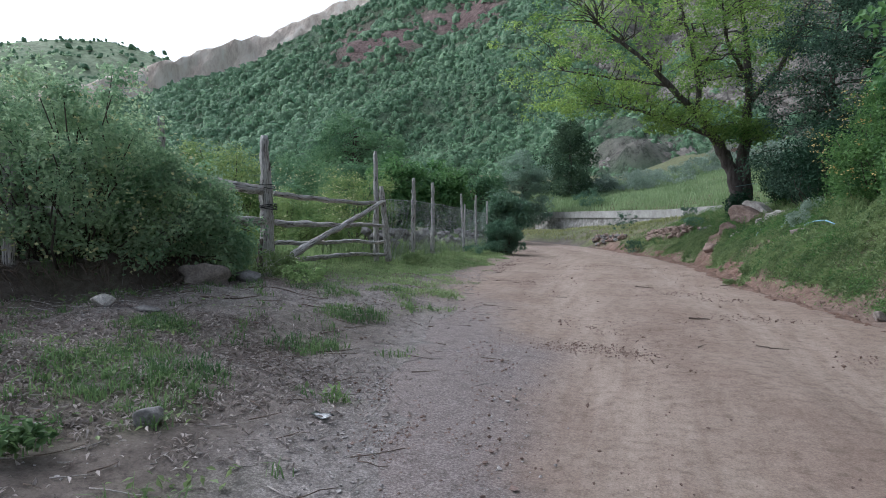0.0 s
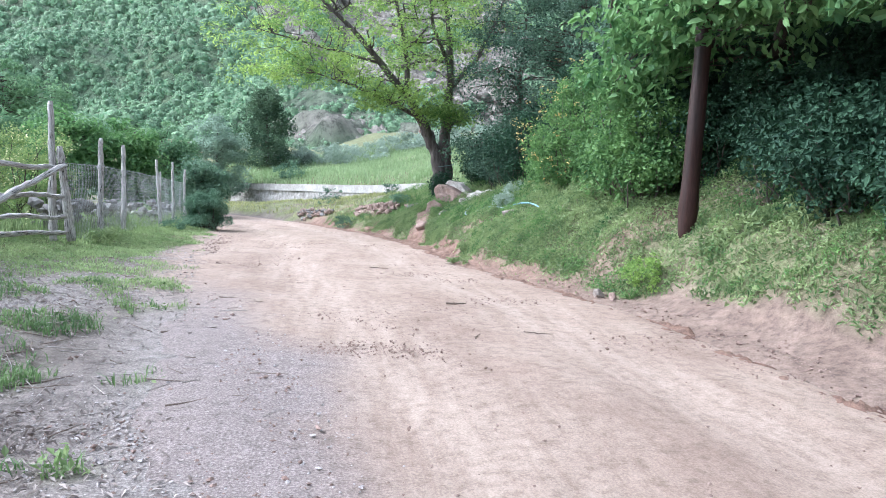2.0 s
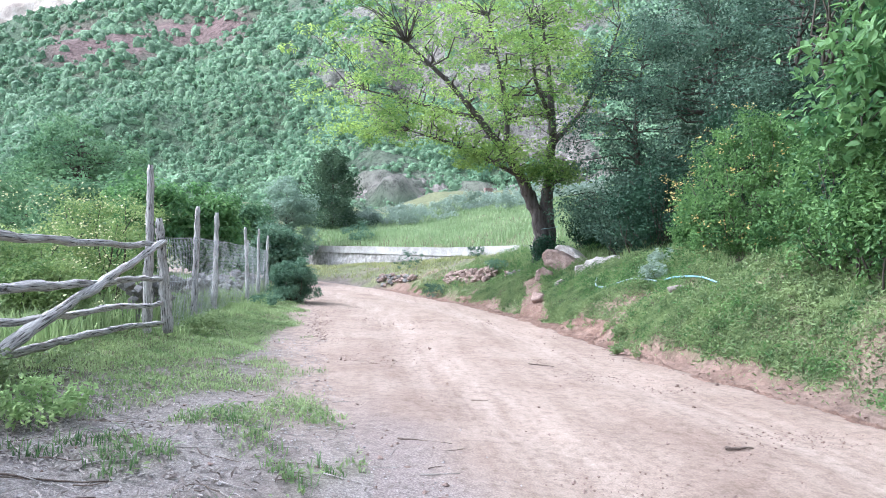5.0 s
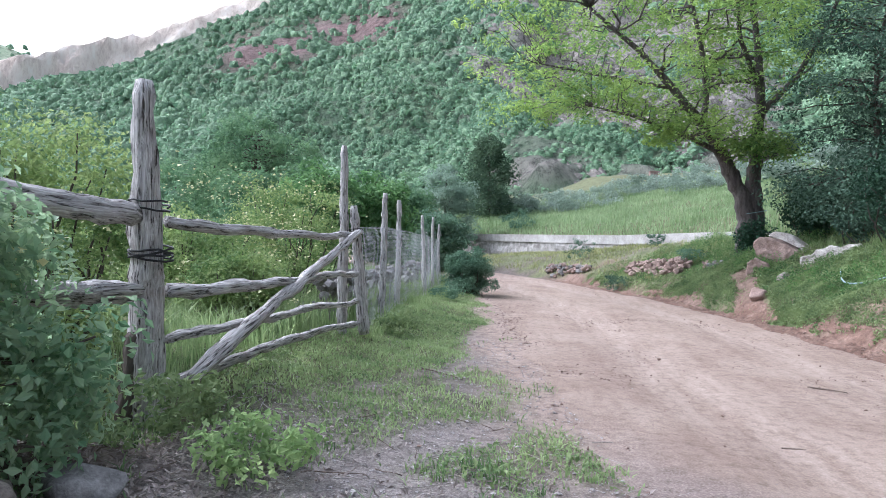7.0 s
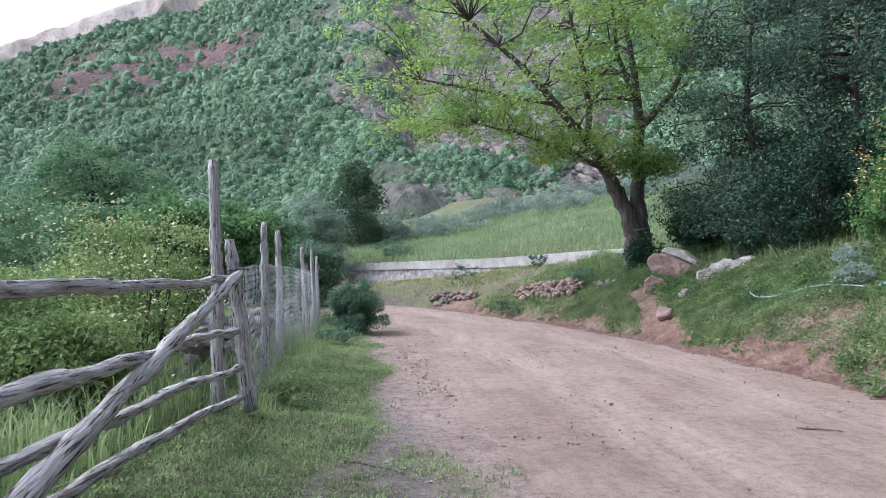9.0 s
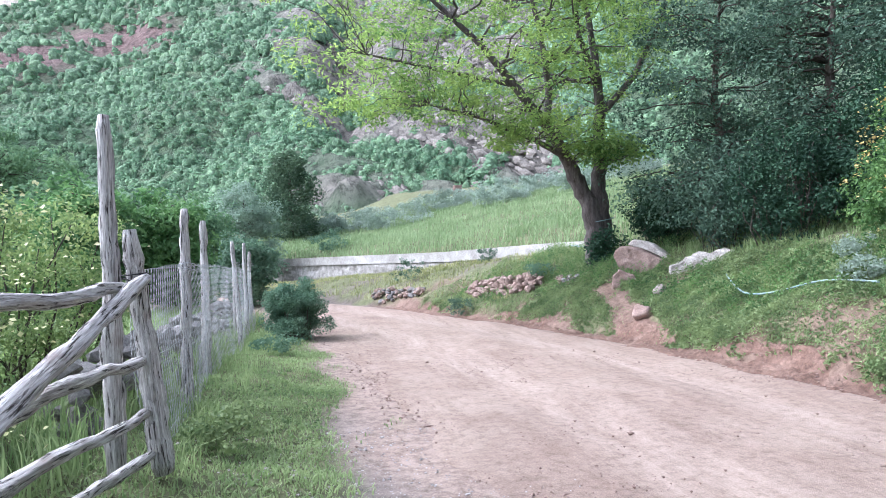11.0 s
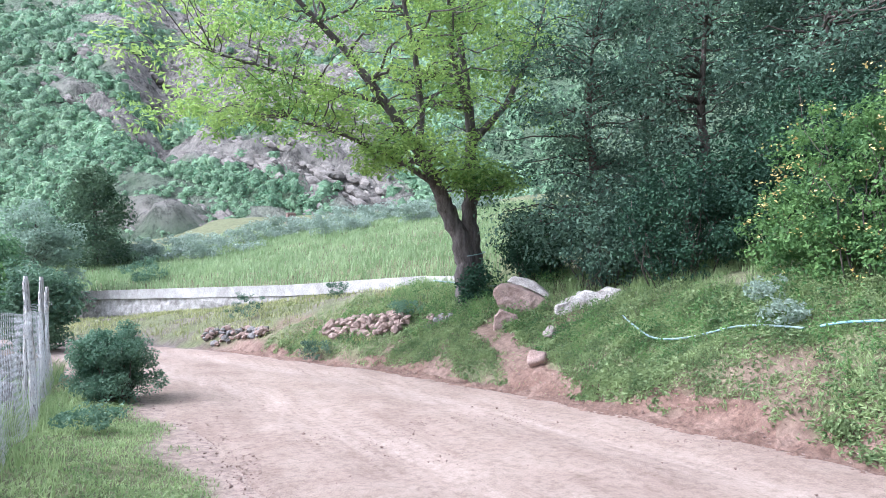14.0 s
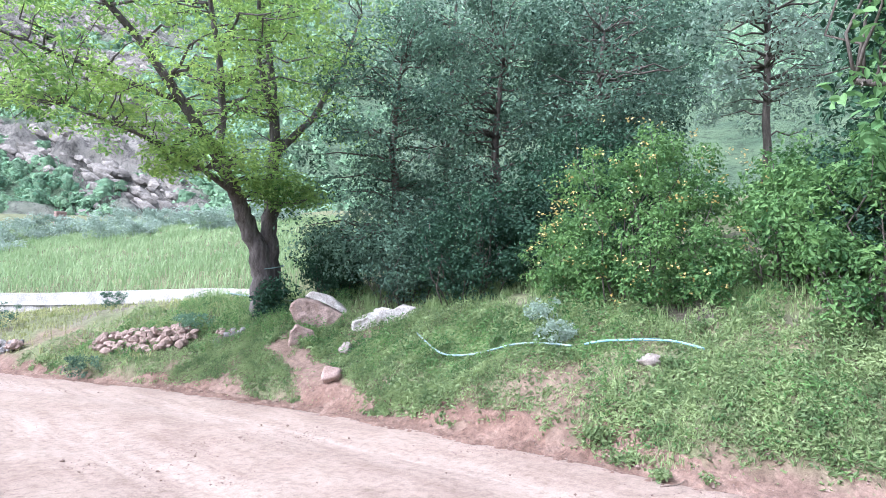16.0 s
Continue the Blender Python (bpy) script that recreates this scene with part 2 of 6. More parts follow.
def leaf_ovals(at, size, r, up=0.5, narrow=0.5, droop=0.0, out=None):
    """A rounded, slightly cupped leaf with a pointed tip at each place."""
    n = len(at)
    s = (np.broadcast_to(size, n) * r.uniform(0.5, 1.25, n))[:, None]
    normal = r.normal(size=(n, 3)) + np.array([0, 0, up * 2.2])
    if out is not None:
        normal = normal * 0.6 + out * 1.1
    normal /= np.linalg.norm(normal, axis=1)[:, None]
    along = np.cross(normal, r.normal(size=(n, 3)))
    along[:, 2] -= droop
    along /= np.linalg.norm(along, axis=1)[:, None] + 1e-9
    side = np.cross(normal, along)
    w, cup = s * narrow * 0.5, normal * s * 0.07
    v = np.stack([at - along * s * 0.5, at - along * s * 0.22 + side * w * 0.85 + cup, at + along * s * 0.16 + side * w * 0.9 + cup, at + along * s * 0.5 - cup,
                  at + along * s * 0.16 - side * w * 0.9 + cup, at - along * s * 0.22 - side * w * 0.85 + cup, at - cup * 0.5], 1).reshape(-1, 3)
    q = np.arange(n)[:, None] * 7
    return v, np.concatenate([q + [k, (k + 1) % 6, 6] for k in range(6)])


def leaf_faces(n):
    q = np.arange(n)[:, None] * 4
    return np.concatenate([q + [0, 1, 2], q + [0, 2, 3]])


def clump_points(centres, radii, each, r, flat=0.7):
    """Scattered places about each centre, thinner towards the middle."""
    n = len(centres)
    d = r.normal(size=(n, each, 3))
    d /= np.linalg.norm(d, axis=2)[..., None]
    d *= r.uniform(0.15, 1, (n, each, 1)) ** 0.45
    clump_points.out = d.reshape(-1, 3).copy()
    d[..., 2] *= flat
    return (np.asarray(centres)[:, None] + d * np.broadcast_to(radii, n)[:, None, None]).reshape(-1, 3)


def smooth01(x):
    x = np.clip(x, 0, 1)
    return x * x * (3 - 2 * x)


def wavy(x, y, s, seed=0):
    """Smooth, uneven variation between about -1 and 1."""
    r = np.random.default_rng(seed)
    out = 0
    for k in range(7):
        a, p, q = r.uniform(0, 2 * np.pi), r.uniform(0, 2 * np.pi), s * r.uniform(0.5, 2.2)
        out = out + np.sin((x * np.cos(a) + y * np.sin(a)) * q + p)
    return out / 3.2


# ---- the lie of the land ----
def road_z(y):
    return np.interp(y, [-60, 5, 8, 12, 18, 24, 30, 45, 70, 140], [0.1, 0.03, -0.01, -0.2, -0.47, -0.74, -1.0, -1.6, -2.6, -4.0])


def road_right(y):
    return np.interp(y, [-40, 0, 8, 10.7, 12.8, 15, 18, 22.5, 25.5, 27, 30, 33, 35.4, 40, 46, 60],
                     [6.5, 4.6, 3.95, 3.5, 3.0, 3.0, 2.75, 1.9, 0.9, 0.5, -0.6, -2.2, -3.5, -7, -12, -26])


def road_left(y):
    return np.interp(y, [-40, 0, 3, 4.4, 7.4, 11.6, 14.7, 17.7, 21.6, 25, 30, 35, 40, 46, 60],
                     [1.0, 0.6, 0.2, 0.0, -0.7, -1.35, -1.8, -2.0, -2.5, -3.4, -5.6, -8.5, -12, -17, -31])


WALL_LINE = np.array([(5.75, 25.2, 1.2), (5.5, 29.0, 1.1), (2.65, 35.0, 0.68), (-1.9, 42.2, 0.35), (-6.3, 49.4, 0.02)])


def behind_wall(x, y):
    """Signed distance behind the wall (positive on the field's side) and its top there."""
    best, sign, top = np.full(np.shape(x), 1e9), np.zeros(np.shape(x)), np.zeros(np.shape(x))
    for a, b in zip(WALL_LINE[:-1], WALL_LINE[1:]):
        e = b[:2] - a[:2]
        t = np.clip(((x - a[0]) * e[0] + (y - a[1]) * e[1]) / (e @ e), 0, 1)
        dx, dy = x - a[0] - t * e[0], y - a[1] - t * e[1]
        d = np.hypot(dx, dy)
        near = d < best
        best = np.where(near, d, best)
        sign = np.where(near, np.where(dx * e[1] - dy * e[0] > 0, 1.0, -1.0), sign)
        top = np.where(near, a[2] + t * (b[2] - a[2]), top)
    return best * sign, top


def land(x, y, fine=True):
    x, y = np.asarray(x, float), np.asarray(y, float)
    z0 = road_z(y)
    d, e = x - road_right(y) + 0.09 * wavy(x, y, 2.4, 6), road_left(y) - x
    rise = np.interp(y, [-40, 17.3, 19.5, 24, 30, 38, 46, 60], [1.2, 1.2, 1, 1, 0.8, 0.45, 0.12, 0.1])
    bank = np.interp(d, [0, 0.25, 0.42, 0.56, 1.2, 2.1, 3, 4.5, 7, 15, 60], [0, 0.06, 0.28, 0.40, 0.76, 1.13, 1.5, 1.9, 2.3, 3.4, 8.0]) * rise
    gentle = np.interp(d, [0, 0.4, 0.75, 1.15, 1.5, 2.1, 3, 4.5, 7, 15, 60], [0, 0.05, 0.2, 0.58, 0.84, 1.12, 1.5, 1.9, 2.3, 3.4, 8.0]) * rise
    bank = gentle + (bank - gentle) * smooth01((y - 9.0) / 4.0)
    left = np.interp(e, [0, 0.5, 3, 4.5, 7, 14, 40], [0, 0.03, 0.27, 0.33, 0.0, -1.2, -4.0])
    z = z0 + np.where(d > 0, bank, 0) + np.where(e > 0, left, 0)
    back, top = behind_wall(x, y)
    field = top - 0.1 + np.interp(back, [0, 0.5, 2.2, 10, 25, 40, 60], [0, 0.05, 0.6, 1.65, 3.5, 5.2, 7.0])
    field = field + smooth01((x + 2.0) / 9.0) * np.interp(back, [0, 6, 12, 25, 40], [0, 0.25, 0.7, 1.7, 2.4])
    inside = smooth01((back - 0.08) / 0.25) * smooth01((y - 24.0) / 3.0)
    z = z + (field - z) * inside
    # earth bank under the big bush, cut away on the track's side
    edge = x - np.interp(y, [1, 3, 4.9, 6, 7.3, 8.2], [-8, -6.5, -5.15, -4.35, -3.8, -3.7]) + 0.14 * wavy(x, y, 2.2, 3)
    mound = smooth01(-edge / 0.22) * smooth01((8.2 - y) / 1.4) * smooth01((y + 3.0) / 3)
    z = z + (0.42 + 0.06 * wavy(x, y, 3, 4)) * mound
    if fine:
        off = np.where(d > 0, np.clip(d, 0, 1.2), np.where(e > 0, np.clip(e, 0, 1), 0))
        z = z + off * (0.05 * wavy(x, y, 1.3, 1) + 0.03 * wavy(x, y, 4.5, 2))
    return z


def axis(lo, hi, step, far, grow=1.13):
    mid = np.arange(lo, hi + step, step)
    out, w = [], step
    while (sum(out) if out else 0) < far:
        w *= grow
        out.append(w)
    tail = np.cumsum(out)
    return np.concatenate([lo - tail[::-1], mid, mid[-1] + tail])


def grass_cover(x, y):
    """How green the ground is, 0 to 1."""
    d, e = x - road_right(y), road_left(y) - x
    right = smooth01((d - np.interp(y, [4, 7.5, 9.5, 13], [0.95, 0.75, 0.25, 0.24]) + 0.14 * wavy(x, y, 2.0, 11) + 0.10 * wavy(x, y, 6.0, 16)) / 0.16) * np.clip(0.93 + 0.5 * wavy(x, y, 1.5, 12) + 0.5 * wavy(x, y, 6.5, 20), 0.2, 1)
    path = np.abs(x - (3.1 + (y - 19.2) * 0.22)) < 0.24 + 0.08 * wavy(x, y, 3, 13)
    right = np.where(path & (y > 17.5) & (y < 21.5) & (d < 1.8), right * 0.1, right)
    strip = smooth01((e - 0.25 - np.interp(y, [0, 8.5, 10.5, 12.5, 16], [3.6, 2.4, 1.1, 0.55, 0.0]) + 0.3 * wavy(x, y, 1.7, 14)) / 0.5)
    patch = smooth01((wavy(x, y, 1.9, 15) + 0.5 * wavy(x, y, 5.5, 17) - 0.25) / 0.5) * smooth01((e - 0.5) / 0.6) * np.interp(y, [7, 10], [0.2, 0.7])
    tufts = 0
    for cx, cy, sx, sy, w in [(-1.95, 3.6, 0.7, 0.8, 0.8), (-2.3, 4.6, 0.6, 0.4, 0.6), (-1.55, 5.2, 0.4, 0.35, 0.65), (-1.4, 6.5, 0.3, 0.5, 0.55), (-2.3, 8.3, 0.5, 0.4, 0.45), (-1.7, 9.6, 0.5, 0.8, 0.6), (-3.0, 9.3, 0.7, 0.8, 0.9), (-0.55, 3.95, 0.12, 0.1, 0.7), (-2.0, 7.3, 0.9, 1.1, 0.34), (-1.5, 8.8, 0.7, 1.3, 0.38), (-2.4, 10.2, 0.8, 1.2, 0.7)]:
        tufts = np.maximum(tufts, w * np.exp(-((x - cx) / sx) ** 2 - ((y - cy) / sy) ** 2))
    patch = np.maximum(patch, smooth01((tufts + 0.3 * wavy(x, y, 5.0, 19) - 0.18) / 0.45))
    left = np.where(y > 8.0, np.maximum(strip, patch * 0.6), np.maximum(patch, strip * 0.25 * smooth01((wavy(x, y, 3.5, 18) + 0.2) / 0.5)))
    cover = np.where(d > 0, right, np.where(e > 0, left, 0))
    back, _ = behind_wall(x, y)
    return np.where((back > 0.1) & (y > 25), 1.0, cover)


def ground_material():
    m, n, l, b = node_mat("ground_soil_and_grass", 0.95)
    at = n.new("ShaderNodeAttribute")
    at.attribute_name = "cover"
    sep = n.new("ShaderNodeSeparateColor")
    l.new(at.outputs["Color"], sep.inputs[0])
    big, small = noise_tex(n, l, 1.6, 6, 0.7), noise_tex(n, l, 70, 6, 0.8)
    soil = ramp(n, [(0.3, (0.13, 0.105, 0.09)), (0.7, (0.235, 0.195, 0.168))])
    l.new(big.outputs[0], soil.inputs[0])
    gravel = ramp(n, [(0.3, (0.17, 0.148, 0.138)), (0.5, (0.315, 0.278, 0.26)), (0.7, (0.51, 0.46, 0.432))])
    l.new(small.outputs[0], gravel.inputs[0])
    green = ramp(n, [(0.3, (0.11, 0.125, 0.058)), (0.7, (0.215, 0.22, 0.115))])
    l.new(big.outputs[0], green.inputs[0])
    c = mix(n, l, sep.outputs[1], soil.outputs[0], gravel.outputs[0])
    dust = ramp(n, [(0.3, (0.32, 0.238, 0.195)), (0.7, (0.41, 0.32, 0.265))])
    l.new(big.outputs[0], dust.inputs[0])
    c = mix(n, l, sep.outputs[2], c, dust.outputs[0])
    clay = ramp(n, [(0.3, (0.17, 0.105, 0.08)), (0.7, (0.31, 0.215, 0.17))])
    l.new(big.outputs[0], clay.inputs[0])
    c = mix(n, l, at.outputs["Alpha"], c, clay.outputs[0])
    c = mix(n, l, sep.outputs[0], c, green.outputs[0])
    mid = noise_tex(n, l, 9, 6, 0.75)
    mr = ramp(n, [(0.34, (0.5, 0.49, 0.48)), (0.55, (1.0, 1.0, 1.0)), (0.7, (1.15, 1.15, 1.15))])
    l.new(mid.outputs[0], mr.inputs[0])
    c = mix(n, l, 1.0, c, mr.outputs[0], "MULTIPLY")
    g = ramp(n, [(0.3, (0.6, 0.6, 0.6)), (0.7, (1.25, 1.25, 1.25))])
    l.new(small.outputs[0], g.inputs[0])
    l.new(mix(n, l, 1.0, c, g.outputs[0], "MULTIPLY"), b.inputs["Base Color"])
    h = n.new("ShaderNodeMath")
    h.operation = "MULTIPLY_ADD"
    l.new(sep.outputs[2], h.inputs[0])
    h.inputs[1].default_value, h.inputs[2].default_value = -0.1, 0.7
    nb = n.new("ShaderNodeBump")
    nb.inputs["Distance"].default_value = 0.03
    l.new(h.outputs[0], nb.inputs["Strength"])
    l.new(small.outputs[0], nb.inputs["Height"])
    l.new(nb.outputs[0], b.inputs["Normal"])
    return m


def road_material():
    """Packed earth: broad stains, streaks along the wheel tracks, fine grit; greyer and stonier at the edge."""
    m, n, l, b = node_mat("road_dirt", 0.95)
    at = n.new("ShaderNodeAttribute")
    at.attribute_name = "wear"
    sep = n.new("ShaderNodeSeparateColor")
    l.new(at.outputs["Color"], sep.inputs[0])
    big, streak, grit = noise_tex(n, l, 0.9, 6, 0.65), noise_tex(n, l, 4.5, 6, 0.75, (1, 0.12, 1)), noise_tex(n, l, 70, 6, 0.8)
    tone = ramp(n, [(0.3, (0.265, 0.19, 0.15)), (0.5, (0.335, 0.252, 0.203)), (0.72, (0.41, 0.322, 0.262))])
    l.new(big.outputs[0], tone.inputs[0])
    pale = ramp(n, [(0.35, (0.35, 0.266, 0.217)), (0.7, (0.43, 0.34, 0.28))])
    l.new(streak.outputs[0], pale.inputs[0])
    c = mix(n, l, sep.outputs[0], tone.outputs[0], pale.outputs[0])
    stony = ramp(n, [(0.3, (0.15, 0.12, 0.112)), (0.5, (0.27, 0.225, 0.21)), (0.7, (0.43, 0.37, 0.35))])
    l.new(grit.outputs[0], stony.inputs[0])
    sr = ramp(n, [(0.32, (0.86, 0.845, 0.83)), (0.5, (1.0, 1.0, 1.0)), (0.7, (1.08, 1.08, 1.08))])
    l.new(streak.outputs[0], sr.inputs[0])
    c = mix(n, l, 1.0, c, sr.outputs[0], "MULTIPLY")
    c = mix(n, l, sep.outputs[1], c, stony.outputs[0])
    mid = noise_tex(n, l, 11, 6, 0.75)
    mr = ramp(n, [(0.34, (0.70, 0.69, 0.68)), (0.5, (0.98, 0.98, 0.98)), (0.68, (1.12, 1.12, 1.12))])
    l.new(mid.outputs[0], mr.inputs[0])
    c = mix(n, l, 1.0, c, mr.outputs[0], "MULTIPLY")
    g = ramp(n, [(0.3, (0.6, 0.6, 0.6)), (0.7, (1.25, 1.25, 1.25))])
    l.new(grit.outputs[0], g.inputs[0])
    l.new(mix(n, l, 1.0, c, g.outputs[0], "MULTIPLY"), b.inputs["Base Color"])
    bump(n, l, grit.outputs[0], b, 0.7, 0.03)
    return m


def bank_cut(x, y):
    """Where the road's cut bank shows bare earth, 0 to 1."""
    u = x - road_right(y)
    top = np.interp(y, [8, 12, 13, 19, 27, 31], [0.04, 0.18, 0.46, 0.40, 0.34, 0.28]) + 0.16 * wavy(x, y, 2.6, 48)
    return smooth01((u + 0.36) / 0.22) * smooth01((top - u) / 0.14) * smooth01((y - 1.0) / 3) * smooth01((31 - y) / 2)


def build_ground():
    xs, ys = axis(-7, 8, 0.14, 900), axis(-1, 48, 0.19, 900)
    gx, gy = np.meshgrid(xs, ys)
    far = smooth01((np.hypot(gx, gy - 15) - 60) / 40)
    z = land(gx, gy) * (1 - far) + far * -6.0
    d, e = gx - road_right(gy), road_left(gy) - gx
    inside = smooth01(np.minimum(-d, -e) / 0.35 + 0.4 * wavy(gx, gy, 3.0, 5))
    z -= 0.05 * inside * (1 - far)
    z -= 0.06 * bank_cut(gx, gy) * (1 - far)
    ny, nx = gx.shape
    v = np.stack([gx, gy, z], -1).reshape(-1, 3)
    i, j = np.meshgrid(np.arange(ny - 1), np.arange(nx - 1), indexing="ij")
    q = i * nx + j
    f = np.stack([q, q + 1, q + nx + 1, q + nx], -1).reshape(-1, 4)
    me = raw_mesh("ground", v, f, ground_material(), True)
    cover = grass_cover(gx, gy) * np.interp(gy, [7, 10], [0.45, 1.0]) ** (gx < 1)
    gravel = smooth01((e + 0.9) / 1.2) * smooth01((gy + 2) / 2) * smooth01((gx + 4.2) / 1.2) * (d < 0) * np.clip(0.75 + 0.5 * wavy(gx, gy, 1.1, 21), 0, 1)
    rim = (1 - smooth01((e - 0.35 + 0.2 * wavy(gx, gy, 2.3, 23)) / 0.9)) * (d < 0) * (e > -1.5)
    early = smooth01((11.0 - gy) / 4.5)
    gravel = np.maximum(gravel * (0.4 + 0.6 * early) * np.interp(gy, [3.5, 6.5], [0.4, 1.0]), rim * early)
    dust = rim * (1 - early)
    earth = (d > -0.1) * (d < 2.4) * smooth01((32 - gy) / 3) * (0.5 + 0.5 * smooth01((gy - 8.0) / 3))
    dust = np.maximum(dust, 0.35 * (d > -0.1) * smooth01((1.5 - d) / 0.5) * smooth01((11 - gy) / 3))
    col = np.stack([cover, gravel, dust, earth], -1).reshape(-1, 4).astype(np.float32)
    a = me.color_attributes.new("cover", "FLOAT_COLOR", "POINT")
    a.data.foreach_set("color", col.ravel())
    tagged(put("ground", me), "reddish soil, gravel and grass along the track", "ground", kind="structure")


def build_road():
    s = np.concatenate([np.arange(-40, -2, 2.0), np.arange(-2, 27, 0.14), np.arange(27, 60, 0.8)])
    u = np.linspace(-0.06, 1.06, 52)
    yy, uu = np.meshgrid(s, u, indexing="ij")
    a = road_left(yy) - np.interp(yy, [10, 14], [0.35, 0.28]) + 0.22 * wavy(yy, yy * 0, 0.8, 33) + 0.12 * wavy(yy, yy * 0, 3.2, 34)
    b = road_right(yy) + 0.15
    x = a + uu * (b - a)
    z = road_z(yy) + 0.012 - 0.03 * np.exp(-((uu - 0.33) / 0.09) ** 2) - 0.03 * np.exp(-((uu - 0.74) / 0.09) ** 2)
    z += 0.010 * wavy(x, yy, 2.5, 31) + 0.006 * wavy(x, yy, 7, 32)
    side = np.maximum(0, np.maximum(0.05 - uu, uu - 0.95))
    z -= side * 1.1
    ny, nx = x.shape
    v = np.stack([x, yy, z], -1).reshape(-1, 3)
    i, j = np.meshgrid(np.arange(ny - 1), np.arange(nx - 1), indexing="ij")
    q = i * nx + j
    f = np.stack([q, q + 1, q + nx + 1, q + nx], -1).reshape(-1, 4)
    me = raw_mesh("road", v, f, road_material(), True)
    tracks = np.exp(-((uu - 0.36) / 0.10) ** 2) + np.exp(-((uu - 0.74) / 0.09) ** 2)
    edge = smooth01((0.30 + 0.12 * wavy(x, yy, 1.2, 35) + 0.05 * wavy(x, yy, 4, 36) - uu) / 0.22) * smooth01((11.0 - yy) / 4.5)
    a = me.color_attributes.new("wear", "FLOAT_COLOR", "POINT")
    a.data.foreach_set("color", np.stack([np.clip(tracks, 0, 1), edge, 0 * edge, 0 * edge + 1], -1).astype(np.float32).ravel())
    tagged(put("road", me), "pinkish-brown dirt road with faint wheel tracks", "road", kind="structure")


def earth_material():
    m, n, l, b = node_mat("crumbling_red_earth", 0.95)
    big, mid, grit = noise_tex(n, l, 2.2, 5, 0.7), noise_tex(n, l, 16, 6, 0.75), noise_tex(n, l, 80, 5, 0.8)
    tone = ramp(n, [(0.3, (0.13, 0.076, 0.055)), (0.5, (0.225, 0.142, 0.108)), (0.72, (0.33, 0.228, 0.18))])
    l.new(big.outputs[0], tone.inputs[0])
    c = tone.outputs[0]
    for s, lo, hi in ((mid, 0.5, 1.25), (grit, 0.65, 1.2)):
        r = ramp(n, [(0.33, (lo, lo, lo)), (0.67, (hi, hi, hi))])
        l.new(s.outputs[0], r.inputs[0])
        c = mix(n, l, 1.0, c, r.outputs[0], "MULTIPLY")
    l.new(c, b.inputs["Base Color"])
    bump(n, l, mid.outputs[0], b, 0.9, 0.04)
    return m


def build_bank():
    """The cut earth bank along the road, crumbled and stony."""
    y = np.arange(1.0, 31.0, 0.05)
    u = np.linspace(-0.42, 0.80, 36)
    Y, U = np.meshgrid(y, u, indexing="ij")
    X = road_right(Y) + U
    bell = bank_cut(X, Y)
    lumps = 0.5 - np.abs(wavy(X, Y, 9.0, 37)) + 0.6 * (0.5 - np.abs(wavy(X, Y, 21.0, 38))) + 0.4 * wavy(X, Y, 46.0, 39)
    z = np.maximum(land(X, Y), road_z(Y)) - 0.05 + bell * (0.05 + 0.045 * lumps + 0.012 * wavy(X, Y, 3.0, 40))
    X = X + bell * 0.03 * wavy(Y, z * 4, 6.0, 44)
    ny, nx = X.shape
    i, j = np.meshgrid(np.arange(ny - 1), np.arange(nx - 1), indexing="ij")
    q = i * nx + j
    f = np.stack([q, q + 1, q + nx + 1, q + nx], -1).reshape(-1, 4)
    tagged(put("earth_bank", raw_mesh("earth_bank", np.stack([X, Y, z], -1).reshape(-1, 3), f, earth_material(), True)), "crumbling reddish earth bank along the road", "bank", kind="structure")


build_ground()
build_road()
build_bank()


# ---- the mountain ----
AZ = [-115, -75, -60, -46, -43, -38.5, -33, -28, -23, -18.5, -10, 0, 20, 45, 90, 115]
EL = [5.0, 5.0, 6.0, 8.6, 9.6, 11.4, 13.0, 15.3, 17.8, 20.2, 22, 25, 28, 27, 25, 22]
FOOT_R = [95, 95, 92, 86, 85, 82, 78, 74, 70, 66, 62, 60, 66, 58, 50, 50]
FOOT_Z = [-6, -6, -6, -5, -5, -5, -4.5, -4, -3.5, -3, -1, 2.2, 4.0, 5.5, 6, 6]


def hill_z(az, r):
    el, rf, zf = np.interp(az, AZ, EL), np.interp(az, AZ, FOOT_R), np.interp(az, AZ, FOOT_Z)
    top = 330 * np.tan(np.radians(el)) + 1.5
    s = np.clip((r - rf) / (330 - rf), 0, 1)
    cliff = np.interp(az, [-115, -48, -44, -36, -31, -27, -22, -18.5, -16, -12], [0, 4, 13, 13, 6, 4, 5, 12, 12, 0])
    z = zf + (top - cliff - zf) * (0.72 * s + 0.28 * s * s)
    notch = 1.0 + 0.07 * wavy(az, az * 0, 0.9, 45) + 0.03 * wavy(az, az * 0, 4.0, 46)
    z = z + cliff * notch * smooth01((r - 322 + 2.5 * wavy(az, r * 0.1, 2.1, 41) + 1.5 * wavy(az, r * 0.2, 6.3, 47)) / 7)
    x, y = r * np.sin(np.radians(az)), r * np.cos(np.radians(az))
    amp = smooth01((r - rf) / 40) * smooth01((345 - r) / 60)
    z = z + amp * (4.0 * wavy(x, y, 0.035, 42) + 1.4 * wavy(x, y, 0.13, 43))
    gully = np.exp(-((az - 1.0 - (r - 100) * 0.02) / 2.2) ** 2)
    z = z - amp * 7 * gully * smooth01((r - 75) / 40)
    z = z - 0.0009 * np.clip(r - 330, 0, 300) ** 2
    return z


